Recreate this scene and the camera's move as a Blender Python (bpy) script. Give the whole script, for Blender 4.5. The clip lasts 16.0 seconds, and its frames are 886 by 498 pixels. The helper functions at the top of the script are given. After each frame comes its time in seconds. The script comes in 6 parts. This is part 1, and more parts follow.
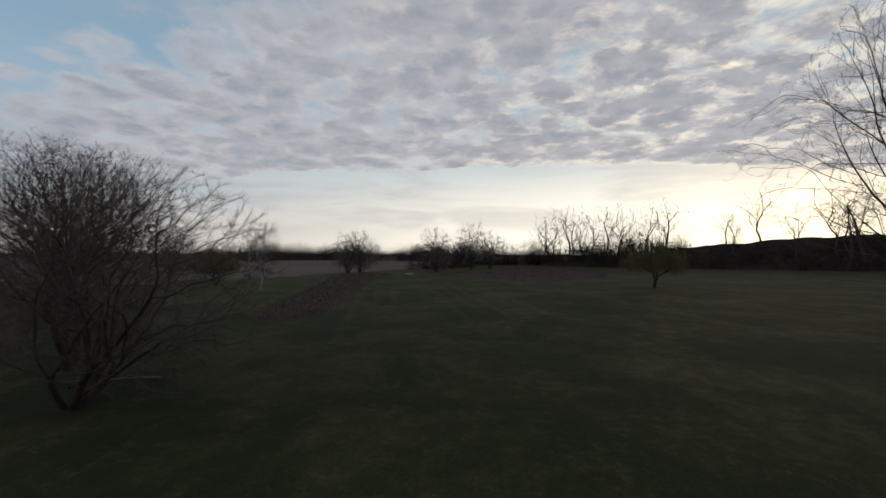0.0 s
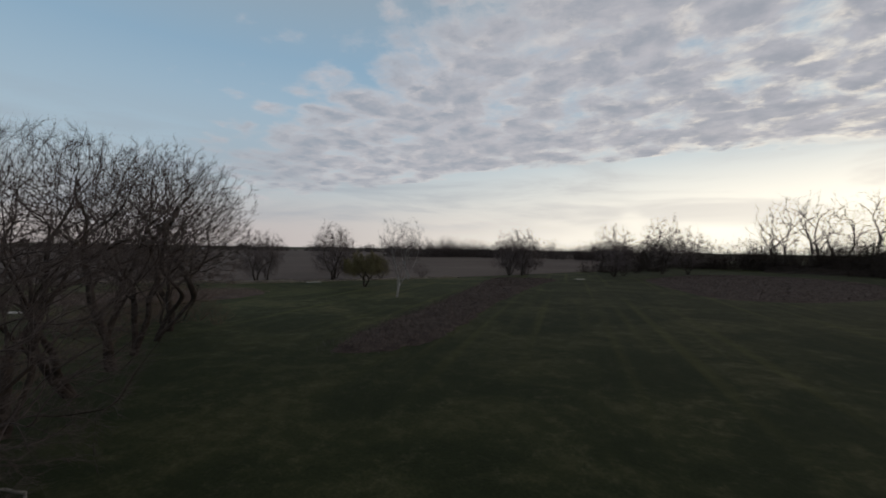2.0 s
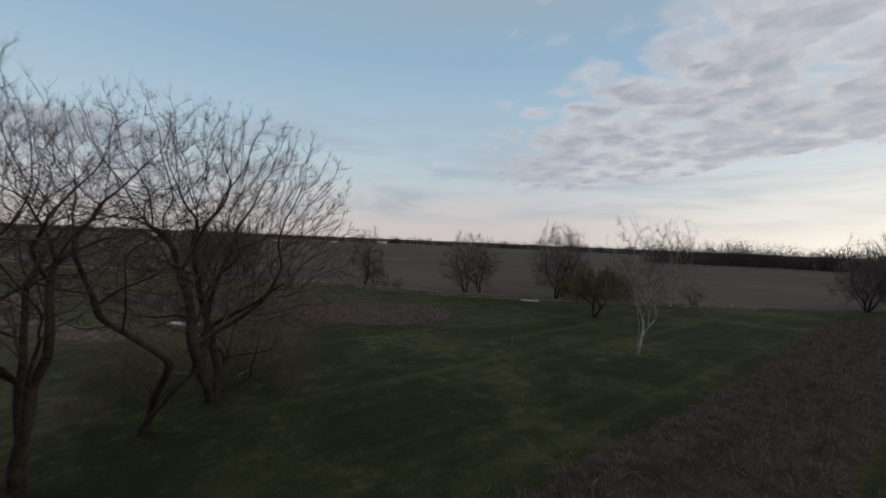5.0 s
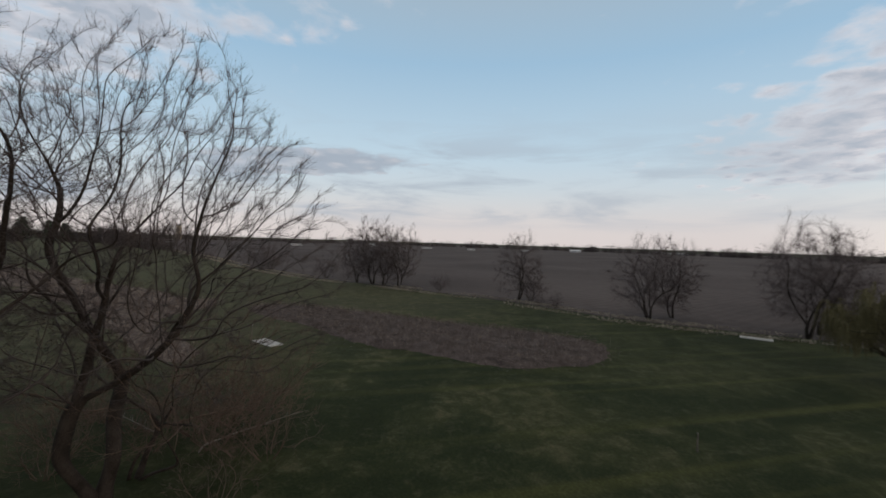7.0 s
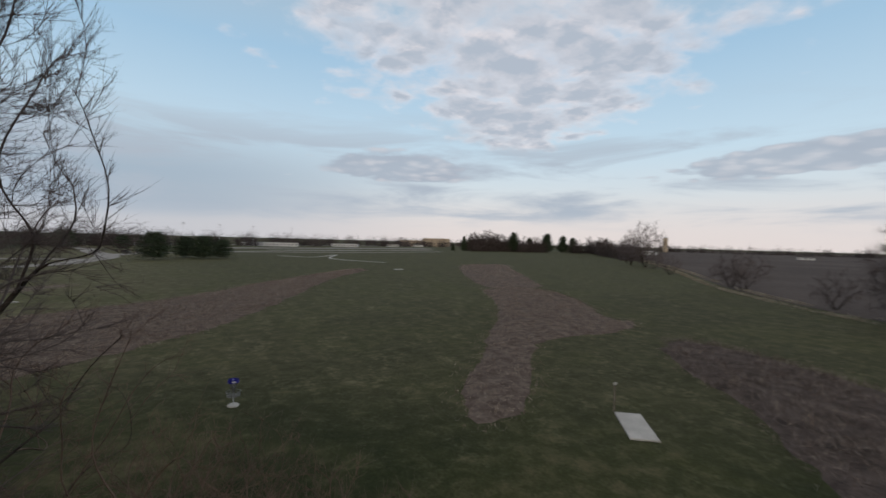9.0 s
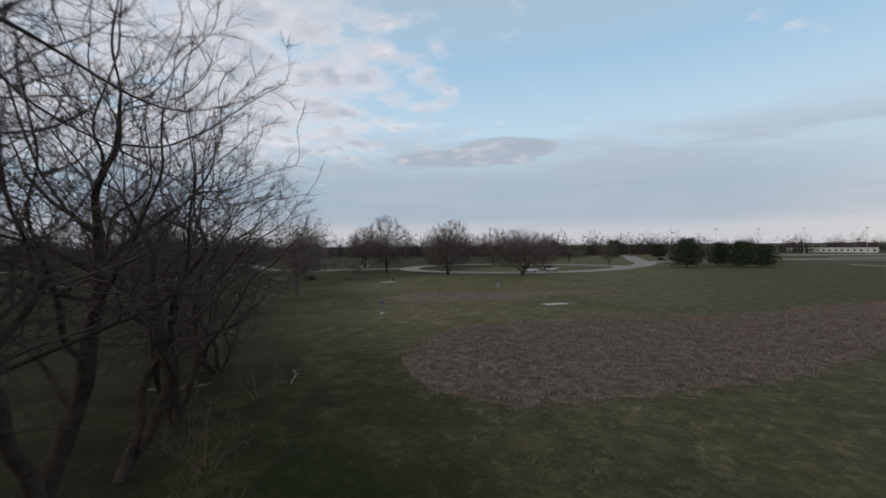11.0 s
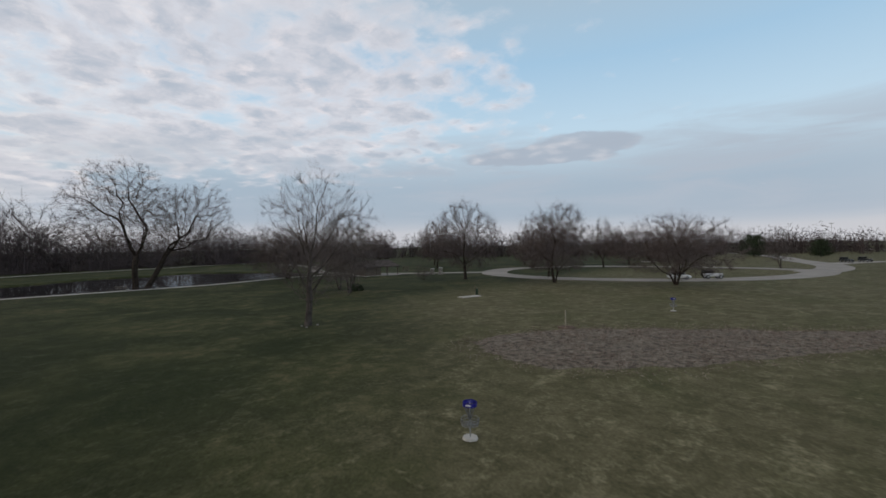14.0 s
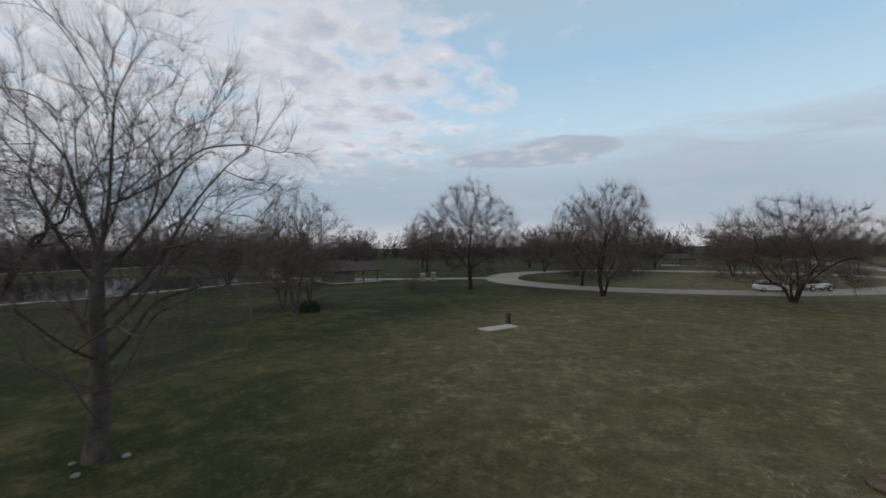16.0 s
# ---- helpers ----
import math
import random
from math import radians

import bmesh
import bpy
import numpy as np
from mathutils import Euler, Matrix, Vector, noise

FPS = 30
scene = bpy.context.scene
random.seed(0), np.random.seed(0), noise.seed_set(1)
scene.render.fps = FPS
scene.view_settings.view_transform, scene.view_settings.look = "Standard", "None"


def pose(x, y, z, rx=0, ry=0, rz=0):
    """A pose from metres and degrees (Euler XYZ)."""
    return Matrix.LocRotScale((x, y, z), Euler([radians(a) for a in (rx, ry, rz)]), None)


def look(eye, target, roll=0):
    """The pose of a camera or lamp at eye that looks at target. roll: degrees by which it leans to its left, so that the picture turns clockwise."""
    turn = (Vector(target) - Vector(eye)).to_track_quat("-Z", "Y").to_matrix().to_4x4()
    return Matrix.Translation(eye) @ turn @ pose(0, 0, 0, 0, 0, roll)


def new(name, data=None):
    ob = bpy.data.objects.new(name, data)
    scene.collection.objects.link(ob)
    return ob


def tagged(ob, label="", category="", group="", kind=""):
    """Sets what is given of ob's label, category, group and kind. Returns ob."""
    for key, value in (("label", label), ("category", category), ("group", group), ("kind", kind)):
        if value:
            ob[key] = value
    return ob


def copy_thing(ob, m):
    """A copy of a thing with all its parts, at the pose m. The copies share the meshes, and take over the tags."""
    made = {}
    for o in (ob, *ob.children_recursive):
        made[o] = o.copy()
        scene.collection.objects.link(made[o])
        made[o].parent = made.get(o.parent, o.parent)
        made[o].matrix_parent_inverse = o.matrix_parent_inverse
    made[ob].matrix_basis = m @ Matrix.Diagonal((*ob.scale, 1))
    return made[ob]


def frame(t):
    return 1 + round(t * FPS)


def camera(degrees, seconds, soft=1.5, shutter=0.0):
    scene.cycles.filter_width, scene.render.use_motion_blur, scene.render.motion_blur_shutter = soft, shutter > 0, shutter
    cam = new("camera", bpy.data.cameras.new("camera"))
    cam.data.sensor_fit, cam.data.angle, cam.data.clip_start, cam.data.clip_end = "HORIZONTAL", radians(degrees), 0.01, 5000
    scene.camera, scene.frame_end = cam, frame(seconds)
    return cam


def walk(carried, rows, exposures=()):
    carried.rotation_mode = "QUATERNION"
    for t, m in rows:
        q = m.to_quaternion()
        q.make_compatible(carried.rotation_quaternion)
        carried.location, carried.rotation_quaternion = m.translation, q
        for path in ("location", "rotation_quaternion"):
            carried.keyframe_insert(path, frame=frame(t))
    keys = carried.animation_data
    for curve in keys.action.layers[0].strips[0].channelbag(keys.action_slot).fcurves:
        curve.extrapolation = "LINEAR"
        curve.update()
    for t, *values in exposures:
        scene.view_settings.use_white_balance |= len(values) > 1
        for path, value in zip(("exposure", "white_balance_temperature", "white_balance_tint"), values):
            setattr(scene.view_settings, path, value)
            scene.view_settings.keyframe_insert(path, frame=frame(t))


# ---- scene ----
cam = camera(91.7, 16.0, soft=1.6, shutter=0.2)
PATH = [
    (0, (1.538, 2.753, 6.621), (1.327, 4.741, 6.643), 0.2),
    (0.5, (2.399, 7.213, 6.842), (2.123, 9.194, 6.859), 0.2),
    (1, (2.766, 11.295, 7.081), (2.233, 13.223, 7.093), 0.6),
    (1.5, (2.426, 15.312, 7.486), (1.823, 17.219, 7.493), 0.8),
    (2, (1.983, 18.482, 7.925), (0.993, 20.22, 7.923), 0.9),
    (2.5, (0.491, 22.342, 8.563), (-0.655, 23.98, 8.556), 1.2),
    (3, (-1.565, 26.201, 9.166), (-2.778, 27.791, 9.156), 1.1),
    (3.5, (-4.063, 30.302, 9.398), (-5.275, 31.893, 9.388), 1.2),
    (4, (-6.603, 34.739, 9.772), (-7.863, 36.292, 9.754), 1.1),
    (4.5, (-9.089, 38.468, 9.846), (-10.499, 39.886, 9.817), 1.4),
    (5, (-11.591, 40.811, 9.691), (-13.376, 41.712, 9.651), 2.4),
    (5.2, (-12.781, 41.892, 9.777), (-14.561, 42.803, 9.736), 2.6),
    (7.3, (-26.424, 53.215, 9.456), (-28.417, 53.048, 9.426), 1.4),
    (7.5, (-28.42, 53.723, 9.401), (-30.399, 53.434, 9.372), 1.2),
    (8, (-34.461, 53.236, 9.18), (-36.361, 52.612, 9.153), 1.7),
    (8.5, (-39.605, 52.396, 8.891), (-41.186, 51.172, 8.865), 1.1),
    (9, (-43.475, 49.854, 8.791), (-44.523, 48.151, 8.756), 1.5),
    (9.5, (-45.573, 46.203, 8.352), (-46.008, 44.251, 8.327), 1.2),
    (10, (-46.301, 42.751, 8.186), (-45.807, 40.813, 8.154), -0.1),
    (10.2, (-45.959, 41.227, 8.175), (-45.188, 39.382, 8.145), -0.4),
    (12.3, (-34.274, 23.804, 7.424), (-33.095, 22.188, 7.411), -0.6),
    (12.5, (-32.772, 21.9, 7.426), (-31.555, 20.313, 7.411), -0.6),
    (13, (-28.958, 17.173, 7.36), (-27.634, 15.675, 7.342), -0.8),
    (13.5, (-24.833, 12.849, 7.306), (-23.482, 11.373, 7.29), -1.0),
    (14, (-19.887, 8.323, 7.11), (-18.555, 6.831, 7.098), -0.9),
    (14.5, (-14.91, 3.692, 7.047), (-13.576, 2.202, 7.031), -1.0),
    (15, (-9.978, -0.933, 6.89), (-8.646, -2.425, 6.875), -1.0),
    (15.5, (-5.1, -5.58, 6.647), (-3.755, -7.06, 6.637), -0.8),
    (16, (-1.107, -9.402, 6.544), (0.163, -10.946, 6.537), -0.5),
]
walk(cam, [(t, look(eye, target, roll)) for t, eye, target, roll in PATH],
     exposures=[(0, -0.5), (3, -0.44), (4.5, -0.36), (5, -0.28), (7.5, -0.05), (10, 0.05), (16, 0.05)])

# ---------------------------------------------------------------- world and sun
SUN_DIR = Vector((0.55, 0.83, 0.075)).normalized()
world = bpy.data.worlds.new("evening_sky")
scene.world = world
world.use_nodes = True
WT = world.node_tree
WT.nodes.clear()


class Nodes:
    """Short hand for building node trees."""

    def __init__(self, tree):
        self.t = tree

    def put(self, sock, v):
        if isinstance(v, bpy.types.NodeSocket):
            self.t.links.new(v, sock)
        elif v is not None:
            sock.default_value = v

    def math(self, op, a, b=None, c=None, clamp=False):
        n = self.t.nodes.new("ShaderNodeMath")
        n.operation, n.use_clamp = op, clamp
        for s, v in zip(n.inputs, (a, b, c)):
            self.put(s, v)
        return n.outputs[0]

    def vec(self, op, a, b=None):
        n = self.t.nodes.new("ShaderNodeVectorMath")
        n.operation = op
        self.put(n.inputs[0], a)
        if op == "SCALE":
            self.put(n.inputs["Scale"], b)
        else:
            self.put(n.inputs[1], b)
        return n.outputs["Value"] if op in ("DOT_PRODUCT", "LENGTH", "DISTANCE") else n.outputs[0]

    def comb(self, x, y, z):
        n = self.t.nodes.new("ShaderNodeCombineXYZ")
        for s, v in zip(n.inputs, (x, y, z)):
            self.put(s, v)
        return n.outputs[0]

    def sep(self, v):
        n = self.t.nodes.new("ShaderNodeSeparateXYZ")
        self.put(n.inputs[0], v)
        return n.outputs

    def noise(self, v, scale, detail=4.0, rough=0.55, dist=0.0):
        n = self.t.nodes.new("ShaderNodeTexNoise")
        self.put(n.inputs["Vector"], v)
        self.put(n.inputs["Scale"], scale)
        self.put(n.inputs["Detail"], detail)
        self.put(n.inputs["Roughness"], rough)
        self.put(n.inputs["Distortion"], dist)
        return n.outputs[0]

    def cell(self, v, scale, soft=0.6):
        n = self.t.nodes.new("ShaderNodeTexVoronoi")
        n.feature = "SMOOTH_F1"
        self.put(n.inputs["Vector"], v)
        self.put(n.inputs["Scale"], scale)
        self.put(n.inputs["Smoothness"], soft)
        return n.outputs["Distance"]

    def step(self, v, lo, hi, a=0.0, b=1.0):
        n = self.t.nodes.new("ShaderNodeMapRange")
        n.interpolation_type = "SMOOTHSTEP"
        for s, x in zip(n.inputs[:5], (v, lo, hi, a, b)):
            self.put(s, x)
        return n.outputs[0]

    def mix(self, f, a, b, mode="MIX"):
        n = self.t.nodes.new("ShaderNodeMix")
        n.data_type, n.blend_type = "RGBA", mode
        self.put(n.inputs[0], f)
        for s, v in ((n.inputs[6], a), (n.inputs[7], b)):
            self.put(s, (*v, 1.0) if isinstance(v, tuple) and len(v) == 3 else v)
        return n.outputs[2]

    def ramp(self, f, stops):
        n = self.t.nodes.new("ShaderNodeValToRGB")
        self.put(n.inputs[0], f)
        e = n.color_ramp.elements
        while len(e) < len(stops):
            e.new(0.5)
        for el, (p, c) in zip(e, stops):
            el.position, el.color = p, (*c, 1.0)
        return n.outputs[0]


def build_sky():
    k = Nodes(WT)
    tc = WT.nodes.new("ShaderNodeTexCoord")
    d = k.vec("NORMALIZE", tc.outputs["Generated"])
    dx, dy, dz = k.sep(d)
    up = k.math("MAXIMUM", dz, 0.0)
    # clear air: Nishita, and the pale haze that lies on it towards the horizon
    sky = WT.nodes.new("ShaderNodeTexSky")
    sky.sky_type, sky.sun_disc = "NISHITA", False
    sky.sun_elevation = math.asin(SUN_DIR.z)
    sky.sun_rotation = math.atan2(SUN_DIR.x, SUN_DIR.y)
    sky.air_density, sky.dust_density, sky.ozone_density = 1.0, 0.6, 2.0
    nish = k.vec("SCALE", sky.outputs[0], 0.10)
    near_sun = k.math("MAXIMUM", k.vec("DOT_PRODUCT", d, tuple(SUN_DIR)), 0.0)
    glow = k.math("POWER", near_sun, 1.9)
    hot = k.math("POWER", near_sun, 60.0)
    blue = k.ramp(up, [(0.0, (0.74, 0.71, 0.71)), (0.10, (0.70, 0.75, 0.79)), (0.20, (0.58, 0.74, 0.86)), (0.38, (0.38, 0.58, 0.77)), (0.62, (0.44, 0.49, 0.53)), (1.0, (0.50, 0.47, 0.43))])
    air = k.mix(0.92, nish, blue)
    low = k.step(up, 0.0, 0.30, 1.0, 0.0)
    rosy = k.math("MULTIPLY", k.step(up, 0.02, 0.13, 1.0, 0.0), 0.5)
    air = k.mix(rosy, air, (0.80, 0.69, 0.66))
    murk = k.math("MULTIPLY", k.step(k.vec("DOT_PRODUCT", d, (0.60, -0.80, 0.0)), 0.30, 0.85), k.math("MULTIPLY", k.step(up, 0.03, 0.07, 0.55, 1.0), k.step(up, 0.12, 0.26, 1.0, 0.0)))
    air = k.mix(k.math("MULTIPLY", murk, 0.85), air, (0.33, 0.42, 0.52))
    cream = k.math("MULTIPLY", k.math("MULTIPLY", k.math("MULTIPLY", glow, low), 1.45, clamp=True), k.step(dy, 0.12, 0.6))
    air = k.mix(cream, air, (1.62, 1.52, 1.30))
    air = k.mix(k.math("MULTIPLY", k.math("MULTIPLY", hot, low), 0.9), air, (2.7, 2.3, 1.6))
    # cloud sheet, seen in perspective on a level plane
    inv = k.math("DIVIDE", 1.0, k.math("ADD", up, 0.08))
    p = k.comb(k.math("MULTIPLY", dx, inv), k.math("MULTIPLY", dy, inv), 0.0)
    px, py, _ = k.sep(p)

    def lobe(cx, cy, rx, ry, lo=1.0, hi=0.0):
        u = k.math("DIVIDE", k.math("SUBTRACT", px, cx), rx)
        v = k.math("DIVIDE", k.math("SUBTRACT", py, cy), ry)
        r = k.math("SQRT", k.math("ADD", k.math("MULTIPLY", u, u), k.math("MULTIPLY", v, v)))
        return k.step(r, 0.25, 1.0, lo, hi)

    def streak(cx, cy, far, wide):
        """A cloud drawn out level: centre, and half sizes along and across the line of sight."""
        size = math.hypot(cx, cy)
        ux, uy = cx / size, cy / size
        a = k.math("DIVIDE", k.math("SUBTRACT", k.math("ADD", k.math("MULTIPLY", px, ux), k.math("MULTIPLY", py, uy)), size), far)
        b = k.math("DIVIDE", k.math("SUBTRACT", k.math("MULTIPLY", px, uy), k.math("MULTIPLY", py, ux)), wide)
        r = k.math("SQRT", k.math("ADD", k.math("MULTIPLY", a, a), k.math("MULTIPLY", b, b)))
        return k.step(r, 0.25, 1.0, 1.0, 0.0)

    # the sheet's own grain, drawn out less towards the horizon
    inv2 = k.math("DIVIDE", 1.3, k.math("ADD", up, 0.14))
    g = k.comb(k.math("MULTIPLY", dx, inv2), k.math("MULTIPLY", dy, inv2), 0.0)
    warp = k.vec("SUBTRACT", k.comb(k.noise(g, 1.5, 4), k.noise(k.vec("ADD", g, (7.3, 2.1, 0.0)), 1.5, 4), 0.0), (0.5, 0.5, 0.0))
    q = k.vec("ADD", g, k.vec("SCALE", warp, 0.26))
    big = k.noise(q, 0.8, 4, 0.55)
    ruffle = k.vec("ADD", q, k.vec("SCALE", k.vec("SUBTRACT", k.comb(k.noise(g, 7.0, 5), k.noise(k.vec("ADD", g, (4.1, 1.7, 0.0)), 7.0, 5), 0.0), (0.5, 0.5, 0.0)), 0.14))
    puffs = k.math("SUBTRACT", 0.92, k.math("MULTIPLY", k.cell(ruffle, 5.2), 0.95))
    cells = k.math("ADD", k.math("MULTIPLY", k.noise(q, 3.6, 7, 0.56), 0.5), k.math("MULTIPLY", puffs, 0.5))
    fine = k.noise(k.vec("ADD", q, (3.3, 9.1, 0.0)), 13.0, 7, 0.64)
    # the great bank over the sunset: full between two edges, thinning to one side
    edge = k.math("ADD", k.math("MULTIPLY", px, 0.346), k.math("MULTIPLY", py, 0.94))
    bank = k.math("MULTIPLY", k.step(edge, 0.15, 1.5), k.step(k.math("ADD", py, k.math("MULTIPLY", k.math("SUBTRACT", big, 0.5), 0.9)), 3.35, 3.75, 1.0, 0.0))
    bank = k.math("MULTIPLY", bank, k.step(px, -4.6, -2.2, 0.45, 1.0))
    # a fan of cloud that narrows to a tip low in the south-west
    run = k.math("MULTIPLY", k.math("ADD", k.math("MULTIPLY", px, 0.656), k.math("MULTIPLY", py, 0.755)), -1.0)
    side = k.math("ABSOLUTE", k.math("ADD", k.math("SUBTRACT", k.math("MULTIPLY", px, 0.755), k.math("MULTIPLY", py, 0.656)), 0.03))
    half = k.math("MINIMUM", 1.0, k.math("MAXIMUM", k.math("MULTIPLY", k.math("SUBTRACT", 4.0, run), 0.6), 0.25))
    fan = k.math("MULTIPLY", k.step(k.math("ADD", k.math("DIVIDE", side, half), k.math("MULTIPLY", k.math("SUBTRACT", big, 0.5), 1.6)), 0.1, 1.5, 0.96, 0.0), k.math("MULTIPLY", k.step(run, 0.1, 0.7), k.step(run, 3.1, 3.9, 1.0, 0.0)))
    east = k.math("MAXIMUM", k.math("MULTIPLY", fan, 1.12), lobe(2.6, -0.9, 2.9, 2.7))
    cover = k.math("MAXIMUM", bank, k.math("MULTIPLY", east, 0.92))
    n = k.math("ADD", k.math("MULTIPLY", cells, 0.56), k.math("ADD", k.math("MULTIPLY", big, 0.26), k.math("MULTIPLY", fine, 0.16)))
    thr = k.math("SUBTRACT", 0.68, k.math("MULTIPLY", cover, 0.33))
    over = k.math("SUBTRACT", n, thr)
    dens = k.step(over, -0.08, 0.13)
    sun_side = (SUN_DIR.x * 0.09, SUN_DIR.y * 0.09, 0.0)
    relief = k.math("SUBTRACT", k.noise(q, 4.2, 6, 0.6), k.noise(k.vec("ADD", q, sun_side), 4.2, 6, 0.6))
    thick = k.step(k.math("ADD", over, k.math("MULTIPLY", relief, 0.42)), -0.08, 0.15)
    fade = k.step(up, 0.045, 0.13)
    dens = k.math("MULTIPLY", dens, fade)
    lit = k.mix(k.math("MULTIPLY", glow, 0.9), (0.86, 0.79, 0.80), (1.20, 1.11, 1.00))
    lit = k.mix(k.math("POWER", near_sun, 9.0), lit, (2.3, 2.0, 1.5))
    body = k.step(k.math("ADD", k.math("MULTIPLY", cells, 0.7), k.math("SUBTRACT", k.math("MULTIPLY", fine, 0.35), k.math("MULTIPLY", relief, 0.4))), 0.33, 0.74)
    body = k.math("ADD", body, k.math("MULTIPLY", fan, 0.35), clamp=True)
    shade = k.mix(body, (0.70, 0.68, 0.72), k.mix(glow, (0.44, 0.49, 0.57), (0.47, 0.48, 0.53)))
    cloud = k.mix(thick, lit, shade)
    out = k.mix(k.math("MULTIPLY", dens, 0.94), air, cloud)
    # long grey streaks low over the horizon
    s = k.comb(k.math("MULTIPLY", dx, 2.2), k.math("MULTIPLY", dy, 2.2), k.math("MULTIPLY", dz, 14.0))
    st = k.noise(s, 1.3, 8, 0.58, 0.5)
    band = k.math("MULTIPLY", k.step(up, 0.02, 0.075), k.step(up, 0.14, 0.32, 1.0, 0.0))
    st = k.math("MULTIPLY", k.step(st, 0.41, 0.64), band)
    st = k.math("MULTIPLY", st, k.step(k.vec("DOT_PRODUCT", d, (-0.15, -0.98, 0.0)), -0.6, 0.7, 0.45, 1.0))
    out = k.mix(st, out, k.mix(glow, (0.42, 0.48, 0.56), (0.85, 0.78, 0.74)))
    # grey lens clouds
    lens = k.math("MAXIMUM", lobe(-3.85, -1.3, 0.75, 1.7), k.math("MAXIMUM", lobe(-1.75, -3.7, 1.1, 0.9), k.math("MAXIMUM", streak(1.75, -3.1, 0.42, 1.0), streak(1.30, -3.05, 0.5, 0.6))))
    lens = k.step(k.math("ADD", lens, k.math("ADD", k.math("MULTIPLY", k.math("SUBTRACT", big, 0.5), 0.9), k.math("MULTIPLY", k.math("SUBTRACT", cells, 0.55), 1.2))), 0.30, 0.62)
    out = k.mix(k.math("MULTIPLY", lens, 0.8), out, k.mix(k.step(cells, 0.42, 0.72), (0.38, 0.43, 0.51), (0.56, 0.57, 0.62)))
    # the earth below the horizon
    out = k.mix(k.step(dz, -0.03, 0.0), (0.05, 0.05, 0.04), out)
    bg = WT.nodes.new("ShaderNodeBackground")
    k.put(bg.inputs[0], out)
    bg.inputs[1].default_value = 1.0
    o = WT.nodes.new("ShaderNodeOutputWorld")
    WT.links.new(bg.outputs[0], o.inputs[0])


build_sky()
sun_data = bpy.data.lights.new("sun", "SUN")
sun_data.energy, sun_data.angle, sun_data.color = 0.5, radians(14), (1.0, 0.78, 0.52)
new("sun", sun_data).matrix_world = look(SUN_DIR * 100, (0, 0, 0))

# ---------------------------------------------------------------- materials


def material(name, build, rough=0.9, spec=0.2, metal=0.0):
    """build(k, position) gives the base colour, and perhaps a height for the bump and its strength."""
    m = bpy.data.materials.new(name)
    m.use_nodes = True
    k = Nodes(m.node_tree)
    b = m.node_tree.nodes["Principled BSDF"]
    b.inputs["Roughness"].default_value, b.inputs["Metallic"].default_value = rough, metal
    b.inputs["Specular IOR Level"].default_value = spec
    g = m.node_tree.nodes.new("ShaderNodeNewGeometry")
    got = build(k, g.outputs["Position"])
    col, height, strength, dist = got if isinstance(got, tuple) else (got, None, 0.0, 0.0)
    k.put(b.inputs["Base Color"], (*col, 1.0) if isinstance(col, tuple) else col)
    if height is not None:
        bump = m.node_tree.nodes.new("ShaderNodeBump")
        k.put(bump.inputs["Height"], height)
        bump.inputs["Strength"].default_value, bump.inputs["Distance"].default_value = strength, dist
        m.node_tree.links.new(bump.outputs[0], b.inputs["Normal"])
    return m


def two_tone(a, b, scale=4.0, scale2=30.0, bump=0.3, dist=0.02):
    """A plain surface with coarse and fine variation between two colours."""

    def build(k, pos):
        n1, n2 = k.noise(pos, scale, 5, 0.6), k.noise(pos, scale2, 4, 0.6)
        f = k.step(k.math("ADD", k.math("MULTIPLY", n1, 0.6), k.math("MULTIPLY", n2, 0.4)), 0.36, 0.64)
        return k.mix(f, a, b), n2, bump, dist

    return build


